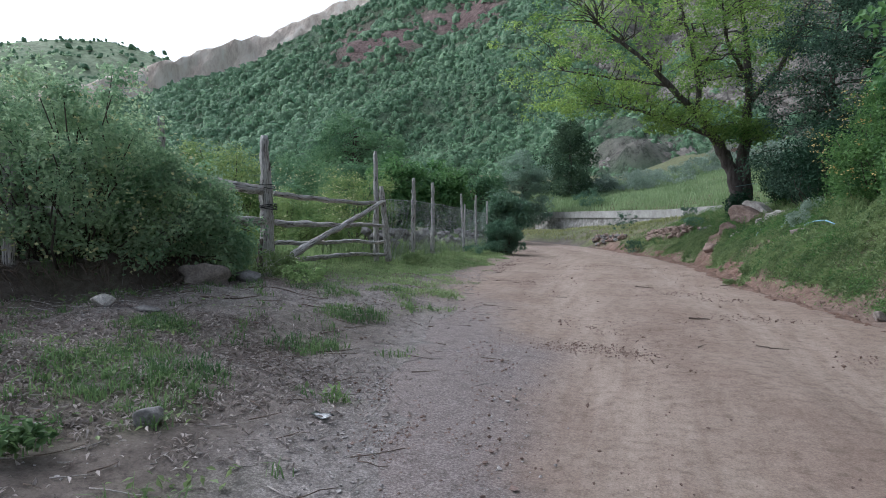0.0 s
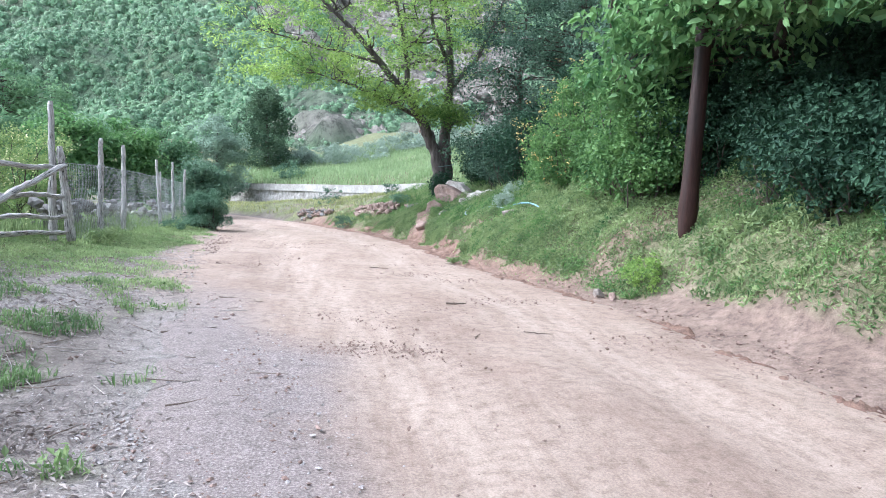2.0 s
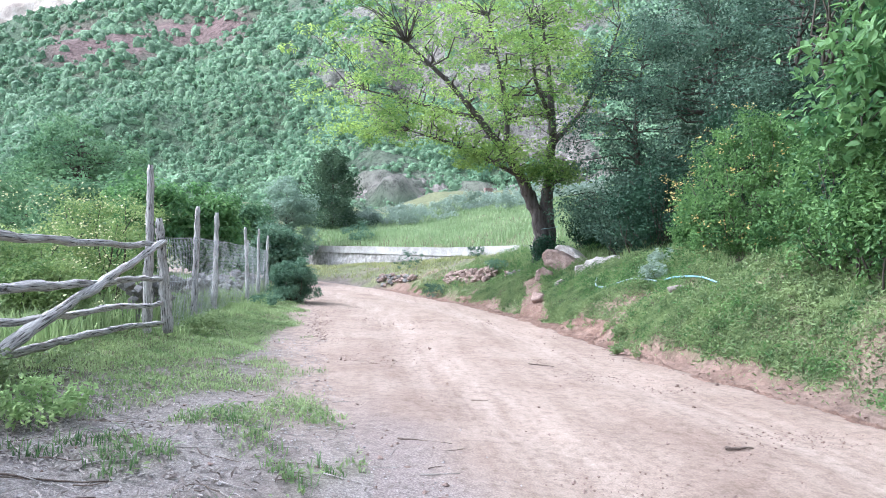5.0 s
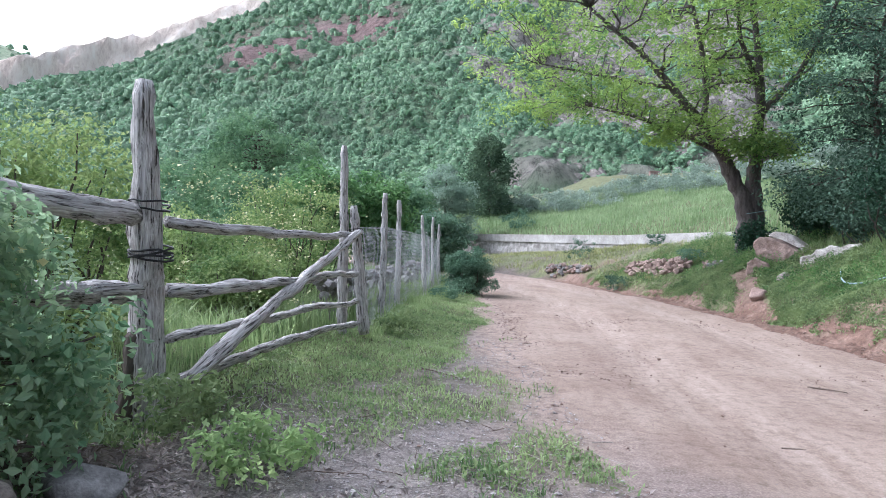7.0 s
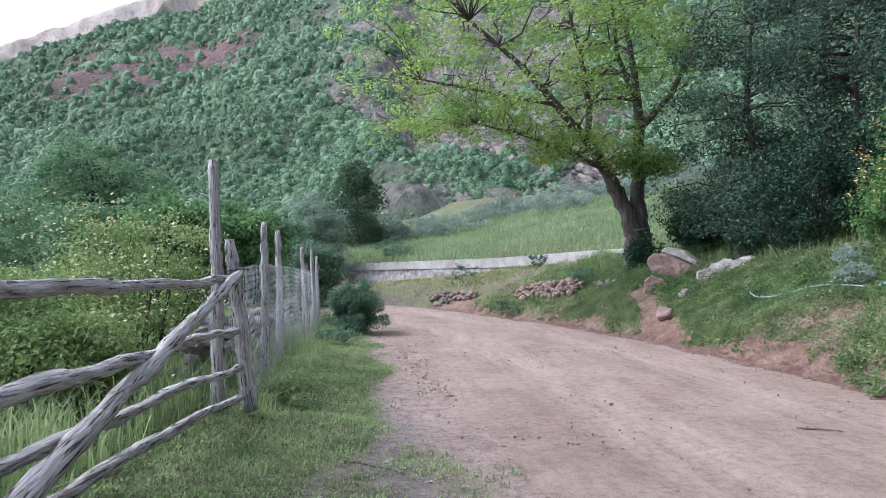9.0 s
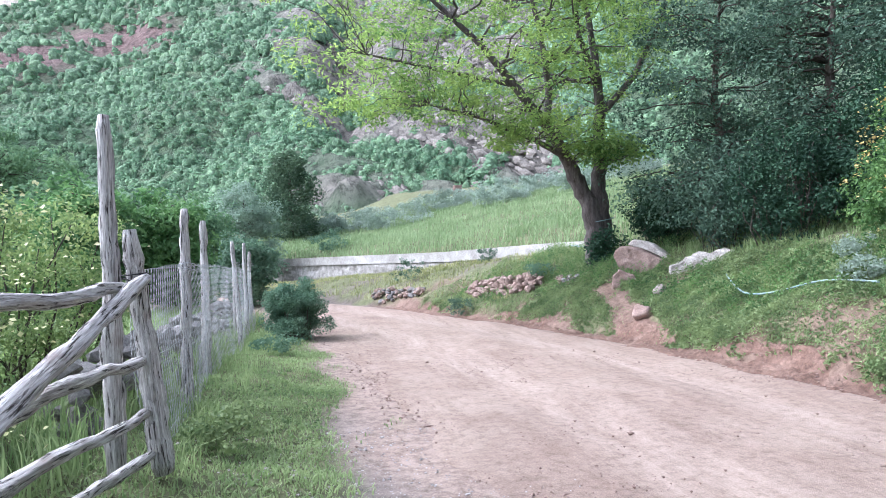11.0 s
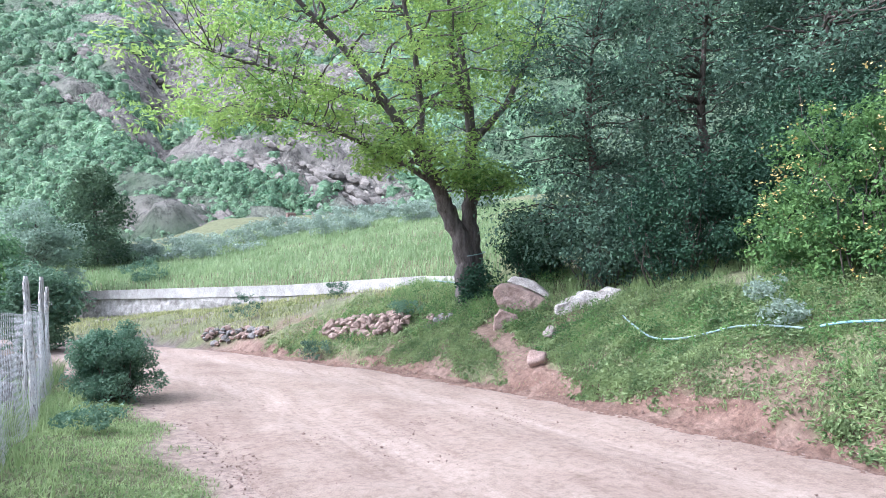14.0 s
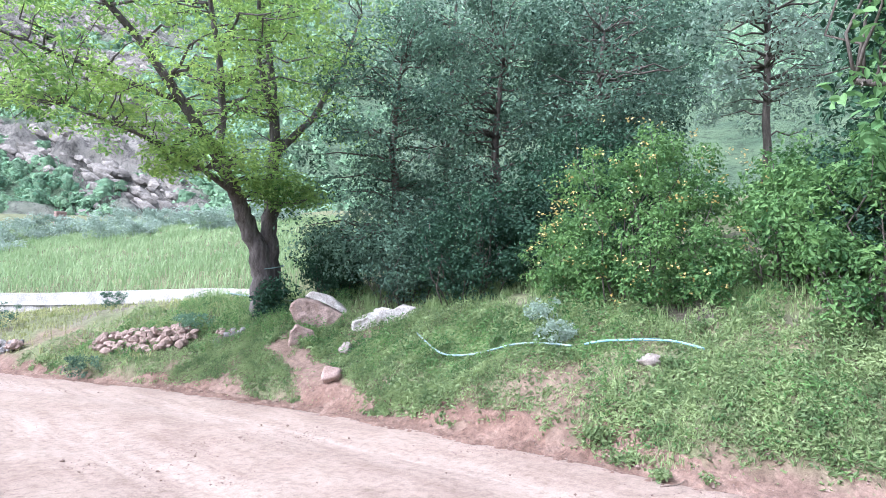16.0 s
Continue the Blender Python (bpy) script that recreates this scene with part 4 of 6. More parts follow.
tree("walnut_tree", (7.0, 9.8, g),
     [[(7.4, 9.8, g - 0.2, 0.15), (7.1, 9.8, g + 1.6, 0.12), (6.6, 9.7, g + 2.8, 0.12), (6.2, 9.6, g + 4.6, 0.06)],
      [(6.6, 9.7, g + 2.8, 0.11), (6.9, 8.6, g + 4.8, 0.09), (6.8, 7.2, g + 6.6, 0.04)],
      [(6.9, 9.8, g + 1.6, 0.1), (6.1, 10.8, g + 2.0, 0.07), (5.3, 12.0, g + 2.2, 0.04)],
      [(6.9, 9.8, g + 1.5, 0.1), (6.2, 8.7, g + 1.9, 0.06), (5.3, 7.8, g + 1.9, 0.03)]],
     # crown at g + 5.8 and its stem: unseen, added for shade
     [((6.0, 9.6, g + 3.6), (2.0, 2.8, 2.0), 0.5), ((4.9, 8.0, g + 2.1), (0.8, 1.3, 0.7), 0.13), ((5.3, 10.6, g + 1.9), (0.9, 1.4, 0.9), 0.17), ((5.3, 6.6, g + 2.2), (0.9, 1.2, 0.8), 0.12), ((6.2, 6.4, g + 3.3), (2.3, 2.6, 1.6), 0.36), ((6.3, 7.4, g + 5.8), (3.0, 4.4, 1.7), 0.5), ((4.5, 6.2, g + 2.9), (1.2, 2.0, 0.5), 0.16)],
     L_WALNUT, 0.165, 30, 0.38, 470, M_BARK, "walnut tree with large drooping leaves above the bank", seed=40, up=0.7, narrow=0.55, droop=0.5, oval=True)

# flowering shrub on the bank
bush("flowering_shrub", (6.1, 15.1, zl(6.1, 15.1)), [((6.25, 15.15, 2.4), (1.25, 1.65, 1.5), 0.7), ((5.9, 16.1, 1.8), (0.7, 0.75, 0.8), 0.13), ((5.9, 14.8, 1.5), (1.0, 1.6, 0.7), 0.16)],
     L_SHRUB, 0.07, 120, 320, "bright green shrub with yellow and orange blossom", 50)

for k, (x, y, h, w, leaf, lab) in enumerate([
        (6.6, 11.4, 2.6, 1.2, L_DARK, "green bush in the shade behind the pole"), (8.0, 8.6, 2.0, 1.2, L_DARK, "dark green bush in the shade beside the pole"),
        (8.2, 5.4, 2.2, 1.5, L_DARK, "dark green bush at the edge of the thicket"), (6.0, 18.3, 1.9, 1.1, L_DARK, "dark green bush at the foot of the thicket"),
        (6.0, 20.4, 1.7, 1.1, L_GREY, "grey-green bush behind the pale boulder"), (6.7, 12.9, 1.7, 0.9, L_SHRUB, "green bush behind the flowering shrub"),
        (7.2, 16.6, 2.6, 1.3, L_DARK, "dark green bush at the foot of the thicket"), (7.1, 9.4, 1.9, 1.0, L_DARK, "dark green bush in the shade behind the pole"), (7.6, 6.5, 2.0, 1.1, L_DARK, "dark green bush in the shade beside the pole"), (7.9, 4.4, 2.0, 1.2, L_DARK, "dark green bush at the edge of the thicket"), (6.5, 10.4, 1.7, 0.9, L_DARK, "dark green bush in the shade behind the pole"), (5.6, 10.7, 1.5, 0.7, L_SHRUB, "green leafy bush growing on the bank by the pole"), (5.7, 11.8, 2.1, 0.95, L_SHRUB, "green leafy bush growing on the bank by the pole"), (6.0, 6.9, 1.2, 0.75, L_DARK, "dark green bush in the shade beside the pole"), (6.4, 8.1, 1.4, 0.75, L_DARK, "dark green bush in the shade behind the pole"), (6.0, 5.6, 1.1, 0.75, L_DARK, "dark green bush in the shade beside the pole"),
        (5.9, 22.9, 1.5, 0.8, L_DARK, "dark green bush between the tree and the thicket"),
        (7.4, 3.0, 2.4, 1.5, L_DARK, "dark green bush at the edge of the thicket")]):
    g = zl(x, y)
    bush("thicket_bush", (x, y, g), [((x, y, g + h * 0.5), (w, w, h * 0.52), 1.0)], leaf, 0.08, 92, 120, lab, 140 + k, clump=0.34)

# big bush on the earth bank by the fence
bush("large_bush", (-5.3, 6.3, zl(-5.3, 6.3)), [((-4.95, 6.05, 1.7), (1.05, 1.3, 1.15), 0.5), ((-4.3, 6.75, 1.2), (0.55, 0.8, 0.7), 0.15), ((-3.98, 7.4, 0.9), (0.42, 0.5, 0.5), 0.09), ((-6.5, 5.9, 1.85), (1.0, 1.2, 1.1), 0.26)],
     L_BIG, 0.06, 112, 520, "large dense bush with small pale blossoms on an earth bank", 51, clump=0.26)

for k, (x, y, h, w, leaf, lab) in enumerate([
        (-5.55, 15.0, 1.85, 1.0, L_YELLOW, "pale yellow blossoming bush behind the wooden gate"),
        (-6.1, 13.2, 1.25, 0.95, L_YELLOW, "pale yellow blossoming bush behind the wooden gate"),
        (-5.5, 9.4, 1.8, 0.8, L_YELLOW, "yellow blossoming bush behind the rail fence"),
        (-8.2, 14.0, 1.6, 1.4, L_YELLOW, "pale yellow blossoming bush in the meadow"), (-5.2, 12.3, 0.75, 0.55, L_YELLOW, "low green weeds with pale blossom behind the gate"), (-7.4, 11.0, 1.3, 1.0, L_BUSH, "green bush in the meadow behind the gate")]):
    g = zl(x, y)
    bush("blossom_bush", (x, y, g), [((x, y, g + h * 0.55), (w, w, h * 0.55), 1.0)], leaf, 0.05, 120, 130, lab, 60 + k, clump=0.26)

# bush at the bend
g = zl(-3.1, 21.7)
bush("roadside_bush", (-3.1, 21.7, g), [((-3.1, 21.7, g + 0.62), (0.55, 0.7, 0.52), 0.65), ((-3.08, 21.6, g + 0.25), (0.62, 0.7, 0.3), 0.35)], L_BUSH, 0.05, 130, 190, "low dense dark green bush at the bend of the road", 70, clump=0.18)

# trees beyond the fence
for k, (x, y, h, w, leaf, lab) in enumerate([
        (-13.7, 32.7, 6.9, 3.1, L_VALLEY, "round green tree in the valley beyond the fence"),
        (-8.0, 24.6, 3.7, 1.2, L_WALNUT, "green young tree beyond the wire fence"),
        (-6.4, 26.0, 3.4, 0.9, L_WALNUT, "green young tree beyond the wire fence"),
        (-6.7, 46.0, 5.9, 2.0, L_HAZE, "grey-green willow tree beyond the road bend"),
        (-7.6, 36.0, 4.4, 1.7, L_VALLEY, "green bushy tree beyond the end of the fence"),
        (-5.3, 33.0, 2.6, 1.0, L_BUSH, "small green tree beyond the end of the fence"),
        (-10.5, 27.0, 3.8, 2.0, L_VALLEY, "green bushy tree in the valley beyond the fence"),
        (-22.0, 46.0, 6.5, 3.8, L_VALLEY, "round green tree in the valley beyond the fence")]):
    g = zl(x, y)
    tree("valley_tree", (x, y, g), [[(x, y, g - 0.2, 0.15), (x, y, g + h * 0.4, 0.1), (x, y, g + h * 0.85, 0.03)]],
         [((x, y, g + h * 0.5), (w, w, h * 0.48), 1.0)], leaf, 0.17, 80, 0.55, int(70 * w + 40), M_BARK, lab, seed=80 + k)
# pale shrubs along the top of the field
er = np.random.default_rng(90)
for k in range(12):
    az = math.radians(-3 + 2.6 * k + er.uniform(-1, 1))
    rr = 46 + er.uniform(-3, 5)
    x, y = rr * math.sin(az), 10 + rr * math.cos(az)
    g, w = zl(x, y), er.uniform(1.2, 2.1)
    bush("field_edge_bush", (x, y, g), [((x, y, g + 0.5), (w * 1.6, w, 0.85), 1.0)], L_PALE, 0.16, 60, 60, "low grey-green bush at the upper edge of the field", 100 + k, clump=0.45, stems=False)
# dark juniper
x, y = -4.7, 58.0
g = -0.2
jr = np.random.default_rng(95)
root = empty("juniper_tree", (x, y, g))
v, f = tube([(0, 0, -1), (0.1, 0, 3), (0, 0, 8)], [0.25, 0.18, 0.04], 8)
put("trunk", raw_mesh("trunk", v, f, M_BARK, True), root)
hh = jr.uniform(0, 1, 270) ** 1.35
aa = jr.uniform(0, 6.28, 270)
rad = (3.0 * (1 - hh) ** 0.6 + 0.3) * jr.uniform(0.35, 1.2, 270) * (1 + 0.25 * np.sin(5 * hh * 6.28 + aa))
cc = np.stack([rad * np.cos(aa), rad * np.sin(aa), 0.2 + hh * 7.6], -1)
v, f = leaf_quads(clump_points(cc, 0.65, 60, jr, 0.8), 0.24, jr, 0.5, 0.5)
put("crown", raw_mesh("crown", v, f, L_JUNIPER), root)
tagged(root, "dark conical juniper at the foot of the slope", "tree")


# ---- stones, wood, walls ----
def rock_mesh(name, size, mat, seed, detail=3, rough=0.13, slab=0.0):
    """A stone: a ball cut by random planes, then roughened."""
    r = random.Random(seed)
    bm = bmesh.new()
    bmesh.ops.create_icosphere(bm, subdivisions=detail, radius=1.0)
    cuts = [(Vector((r.gauss(0, 1), r.gauss(0, 1), r.gauss(0, 1))).normalized(), r.uniform(0.5, 0.82)) for _ in range(11)]
    off = Vector((seed * 3.7, seed * 1.3, seed * 2.1))
    for v in bm.verts:
        for n, d in cuts:
            k = v.co.dot(n) - d
            if k > 0:
                v.co -= n * k * 0.92
        v.co += v.co.normalized() * rough * (noise.noise(v.co * 1.6 + off) + 0.5 * noise.noise(v.co * 4.5 + off))
        if slab:
            v.co.z += slab * v.co.x
        v.co = Vector((v.co.x * size[0], v.co.y * size[1], v.co.z * size[2]))
    me = bpy.data.meshes.new(name)
    bm.to_mesh(me)
    bm.free()
    me.materials.append(mat)
    me.polygons.foreach_set("use_smooth", np.full(len(me.polygons), detail > 2))
    return me


def stone(name, x, y, size, mat, seed, label, sink=0.3, turn=0.0, detail=3, slab=0.0, lift=0.0, rough=0.16):
    ob = put(name, rock_mesh(name, size, mat, seed, detail, rough, slab))
    ob.matrix_basis = pose(x, y, zl(x, y) + size[2] * (1 - 2 * sink) + lift, 0, 0, turn)
    return tagged(ob, label, "rock")


def slab(x, y, profile, depth, mat, seed, label, turn=0.0, drop=0.15, rough=0.05):
    """An angular block: a side outline drawn out in depth, split up and weathered."""
    bm = bmesh.new()
    front = [bm.verts.new((px, -depth / 2 * (0.85 + 0.15 * pz), pz)) for px, pz in profile]
    back = [bm.verts.new((px * 0.92, depth / 2 * (0.9 - 0.2 * pz), pz * 0.95)) for px, pz in profile]
    bm.faces.new(front)
    bm.faces.new(back[::-1])
    for k in range(len(profile)):
        q = (k + 1) % len(profile)
        bm.faces.new((front[q], front[k], back[k], back[q]))
    bmesh.ops.bevel(bm, geom=bm.edges[:], offset=0.03, segments=1, affect="EDGES")
    bmesh.ops.triangulate(bm, faces=bm.faces)
    for _ in range(3):
        bmesh.ops.subdivide_edges(bm, edges=[e for e in bm.edges if e.calc_length() > 0.09], cuts=1)
        bmesh.ops.triangulate(bm, faces=bm.faces)
    off = Vector((seed * 1.7, seed * 3.1, seed * 0.7))
    bmesh.ops.recalc_face_normals(bm, faces=bm.faces)
    bm.normal_update()
    for v in bm.verts:
        v.co += v.normal * rough * (noise.noise(v.co * 3 + off) + 0.6 * noise.noise(v.co * 9 + off))
    ob = part("boulder", bm, mat, None, smooth=False)
    ob.matrix_basis = pose(x, y, zl(x, y) - drop, 0, 0, turn)
    return tagged(ob, label, "rock")


slab(4.52, 21.3, [(-0.5, 0.06), (-0.62, 0.3), (-0.48, 0.5), (-0.2, 0.47), (0.2, 0.31), (0.6, 0.1), (0.66, -0.12), (0.3, -0.3), (-0.25, -0.3)], 0.75, M_ROCK_RED, 3, "large reddish boulder lying beside the tree", -42, drop=0.0)
slab(4.62, 21.5, [(-0.34, 0.46), (0.1, 0.38), (0.5, 0.12), (0.58, 0.2), (0.24, 0.48), (-0.2, 0.6)], 0.6, M_ROCK_PALE, 4, "pale flat slab resting on the red boulder", -42, drop=0.02, rough=0.03)
slab(3.86, 20.95, [(-0.26, -0.2), (-0.27, 0.16), (-0.12, 0.32), (0.2, 0.2), (0.28, 0.0), (0.25, -0.2)], 0.4, M_ROCK_RED, 5, "smaller reddish rock leaning on the boulder", -30, drop=0.02)
slab(5.08, 19.95, [(-0.66, -0.2), (-0.6, 0.06), (-0.3, 0.18), (-0.05, 0.34), (0.14, 0.28), (0.3, 0.36), (0.6, 0.34), (0.7, 0.14), (0.66, -0.2)], 0.7, M_ROCK_PALE, 6, "whitish jagged boulder on the grassy bank", -38, drop=0.12, rough=0.07)
stone("rock", 3.15, 18.85, (0.2, 0.18, 0.2), M_ROCK_RED, 8, "reddish rock beside a trodden path", 0.28, 10)
stone("rock", 3.83, 19.45, (0.21, 0.15, 0.12), M_ROCK_TAN, 9, "small pale rock on the grassy bank", 0.2, 30, lift=0.03)
stone("flat_stone", 4.22, 13.85, (0.27, 0.18, 0.1), M_ROCK_TAN, 10, "flat greyish stone lying in the grass", 0.55, 35)
stone("flat_stone", 4.55, 16.5, (0.2, 0.15, 0.08), M_ROCK_TAN, 11, "flat pale stone half sunk in the grass", 0.3, 70)
stone("rock", 4.0, 8.8, (0.10, 0.08, 0.08), M_ROCK_TAN, 12, "small pale stone at the road's edge", 0.25, 10)
stone("rock", 4.12, 8.62, (0.07, 0.06, 0.06), M_ROCK_RED, 13, "small brownish stone at the road's edge", 0.25, 50)
stone("rock", -3.55, 5.0, (0.13, 0.10, 0.08), M_ROCK_PALE, 14, "pale stone lying in dry leaf litter", 0.2, 20)
stone("flat_stone", -3.1, 5.05, (0.16, 0.1, 0.04), M_ROCK_GREY, 15, "flat grey stone lying in dry leaf litter", 0.3, 0)
stone("rock", -1.28, 3.0, (0.09, 0.07, 0.07), M_ROCK_GREY, 16, "grey stone among sparse grass", 0.25, 60)
stone("rock", -4.5, 4.3, (0.16, 0.13, 0.12), M_ROCK_GREY, 17, "grey stone under the earth bank", 0.3, 60)
stone("boulder", -3.85, 6.8, (0.36, 0.26, 0.2), M_ROCK_TAN, 18, "brownish rock bedded in the earth bank", 0.25, 30, 3, rough=0.32)
stone("boulder", -3.5, 7.3, (0.2, 0.16, 0.13), M_ROCK_GREY, 19, "grey rock at the end of the earth bank", 0.25, 10, 3)
stone("rock", -5.0, 14.2, (0.22, 0.18, 0.16), M_ROCK_GREY, 20, "grey rock in the meadow behind the gate", 0.2, 0, 3)


def stone_band(a, b, wide, count, size, mats, label, seed):
    """Loose stones strewn thickly on the slope along a line."""
    r = random.Random(seed)
    mid = ((a[0] + b[0]) / 2, (a[1] + b[1]) / 2)
    root = empty("rubble_heap", (*mid, zl(*mid)))
    nx, ny = a[1] - b[1], b[0] - a[0]
    w = math.hypot(nx, ny)
    nx, ny = nx / w, ny / w
    shapes = [rock_mesh("stone", (1, 0.85, 0.7), m, seed + 10 * k + j, 1, 0.12) for j, m in enumerate(mats) for k in range(4)]
    for k in range(count):
        t, u = r.uniform(0, 1), r.uniform(-1, 1)
        u *= 0.55 + 0.45 * math.sin(math.pi * t)
        x, y = a[0] + (b[0] - a[0]) * t + nx * u * wide, a[1] + (b[1] - a[1]) * t + ny * u * wide
        s = size * r.uniform(0.6, 1.3)
        ob = put("stone", shapes[r.randrange(len(shapes))], root)
        up = 0.22 * (1 - u * u) * r.uniform(0.2, 1.0)
        ob.matrix_basis = Matrix.Translation((x - mid[0], y - mid[1], zl(x, y) - zl(*mid) + up)) @ Euler((r.uniform(-0.6, 0.6), r.uniform(-0.6, 0.6), r.uniform(0, 6.3))).to_matrix().to_4x4() @ Matrix.Scale(s, 4)
    return tagged(root, label, "stone pile")


stone_band((1.75, 26.3), (2.8, 23.8), 0.46, 210, 0.13, [M_ROCK_RED, M_ROCK_RED], "heap of reddish broken stones on the bank", 200)
stone_band((3.2, 23.2), (3.5, 22.7), 0.25, 34, 0.10, [M_ROCK_RED, M_ROCK_GREY], "small heap of brownish stones on the bank", 220)
stone_band((-0.65, 31.2), (0.7, 28.7), 0.3, 95, 0.13, [M_ROCK_RED, M_ROCK_GREY], "long heap of loose stones by the wall", 240)

# dry stones behind the wire fence
sr = random.Random(260)
root = empty("dry_stone_wall", (-4.45, 14.0, zl(-4.45, 14.0)))
shapes = [rock_mesh("stone", (1, 0.8, 0.7), m, 261 + k, 1, 0.12) for m in (M_ROCK_GREY, M_ROCK_GREY) for k in range(4)]
for k in range(150):
    y = sr.uniform(13.0, 23.5)
    h = sr.choice((0, 0.14, 0.28, 0.4, 0.5))
    x = -4.35 + sr.uniform(-0.25, 0.2) * (1 - h) - 0.02 * (y - 14)
    s = sr.uniform(0.10, 0.21)
    ob = put("stone", shapes[sr.randrange(8)], root)
    ob.matrix_basis = Matrix.Translation((x + 4.45, y - 14, zl(x, y) - zl(-4.45, 14) + h + 0.05)) @ Euler((sr.uniform(-0.4, 0.4), sr.uniform(-0.4, 0.4), sr.uniform(0, 6.3))).to_matrix().to_4x4() @ Matrix.Scale(s, 4)
tagged(root, "low wall of loose grey stones behind wire mesh", "stone wall")


def log(name, a, b, r0, r1, parent, mat, seed, label="", wobble=0.07, bow=0.02, sides=14):
    """A hewn pole from a to b, its grain along it, with knots and a slight bow."""
    a, b = Vector(a), Vector(b)
    n = 26
    w = (b - a).length
    r = np.random.default_rng(seed)
    t = np.linspace(0, 1, n)
    drift = np.cumsum(r.normal(size=(n, 2)), 0) * bow * 0.16
    drift -= np.outer(1 - t, drift[0]) + np.outer(t, drift[-1])
    pts = np.stack([drift[:, 0], drift[:, 1], t * w], -1)
    rad = (r0 + (r1 - r0) * t) * (1 + 0.07 * r.normal(size=n))
    rad[0] *= 0.8
    rad[-1] *= 0.7
    v, f = tube(pts, rad, sides, wobble, seed)
    ob = put(name, raw_mesh(name, v, f, mat, True), parent, label)
    turn = (b - a).to_track_quat("Z", "Y").to_matrix().to_4x4()
    base = parent.matrix_basis.translation if parent else Vector()
    ob.matrix_basis = Matrix.Translation(a - base) @ turn
    return ob


def ring(name, at, radius, parent, mat, turns=3, r=0.006, seed=0):
    g = np.random.default_rng(seed)
    t = np.linspace(0, 2 * np.pi * turns, 14 * turns)
    p = np.stack([np.cos(t) * radius, np.sin(t) * radius, 0.03 * np.sin(t * 0.7) + 0.012 * t / 6.28 + g.normal(size=len(t)) * 0.004], -1)
    v, f = tube(p, np.full(len(t), r), 5)
    ob = put(name, raw_mesh(name, v, f, mat, True), parent)
    ob.location = Vector(at) - parent.matrix_basis.translation
    return ob


M_WIRE = surface("galvanised_wire", (0.30, 0.31, 0.32), (0.48, 0.49, 0.50), 20, 100, 0.5, 0.001)
M_CORD = surface("black_cord", (0.015, 0.015, 0.015), (0.04, 0.04, 0.04), 20, 100, 0.6, 0.001)

# rail fence running up to the gate
fence = empty("rail_fence", (-4.0, 8.53, zl(-4.0, 8.53)))
post = log("post", (-3.99, 8.53, 0.0), (-4.0, 8.53, 2.26), 0.105, 0.058, fence, M_WOOD, 300, wobble=0.09, sides=14)
log("post", (-4.12, 8.45, 0.0), (-4.04, 8.50, 0.75), 0.06, 0.045, fence, M_BARK, 301)
log("post", (-3.95, 8.58, 0.0), (-3.98, 8.56, 1.95), 0.055, 0.03, fence, M_WOOD, 302)
ring("binding", (-3.98, 8.55, 1.50), 0.115, fence, M_CORD, 2, 0.006, 1)
ring("binding", (-3.97, 8.55, 1.20), 0.125, fence, M_CORD, 4, 0.007, 2)
log("post", (-4.45, 6.9, 0.3), (-4.42, 6.88, 2.36), 0.06, 0.045, fence, M_WOOD, 303)
log("post", (-5.15, 5.35, 0.3), (-5.1, 5.4, 1.95), 0.07, 0.05, fence, M_WOOD, 304)
log("post", (-6.4, 3.6, 0.3), (-6.4, 3.6, 1.9), 0.07, 0.05, fence, M_WOOD, 305)
log("rail", (-4.5, 6.75, 1.66), (-4.0, 8.46, 1.46), 0.085, 0.07, fence, M_WOOD, 306)
log("rail", (-4.5, 6.75, 1.12), (-4.0, 8.46, 1.00), 0.08, 0.07, fence, M_WOOD, 307)
log("rail", (-5.2, 5.3, 1.80), (-4.46, 6.85, 1.68), 0.06, 0.05, fence, M_WOOD, 308)
log("rail", (-5.2, 5.3, 1.25), (-4.46, 6.85, 1.15), 0.06, 0.05, fence, M_WOOD, 309)
log("rail", (-6.5, 3.5, 1.85), (-5.1, 5.4, 1.80), 0.065, 0.05, fence, M_WOOD, 310)
log("rail", (-6.5, 3.5, 1.35), (-5.1, 5.4, 1.32), 0.065, 0.05, fence, M_WOOD, 311)
log("brace", (-4.55, 7.3, 1.05), (-4.05, 8.1, 0.45), 0.025, 0.02, fence, M_WOOD, 312)
tagged(fence, "weathered grey rail fence with hewn posts", "fence")

gate = empty("wooden_gate", (-3.7, 12.28, zl(-3.7, 12.28)))
log("stile", (-3.55, 12.29, 0.06), (-3.71, 12.28, 1.57), 0.07, 0.05, gate, M_WOOD, 320)
for k, (za, zb, ra, rb) in enumerate([(1.42, 1.22, 0.042, 0.032), (0.98, 0.77, 0.046, 0.03), (0.68, 0.45, 0.038, 0.028), (0.40, 0.20, 0.042, 0.03)]):
    log("rail", (-3.93, 8.66, za), (-3.63 + 0.02 * k - 0.03, 12.32, zb), ra, rb, gate, M_WOOD, 321 + k, bow=0.06, wobble=0.09)
log("diagonal_brace", (-3.80, 8.72, 0.42), (-3.60, 12.22, 1.28), 0.05, 0.032, gate, M_WOOD, 330, bow=0.05, wobble=0.07)
ring("wire_tie", (-3.68, 12.28, 1.25), 0.08, gate, M_CORD, 2, 0.004, 3)
tagged(gate, "closed gate of weathered split poles with a diagonal brace", "gate")
tall = log("gate_post", (-3.84, 12.33, -0.1), (-3.85, 12.33, 2.27), 0.065, 0.042, None, M_WOOD, 331, wobble=0.09)
tagged(tall, "tall weathered grey post at the gate's free end", "post")

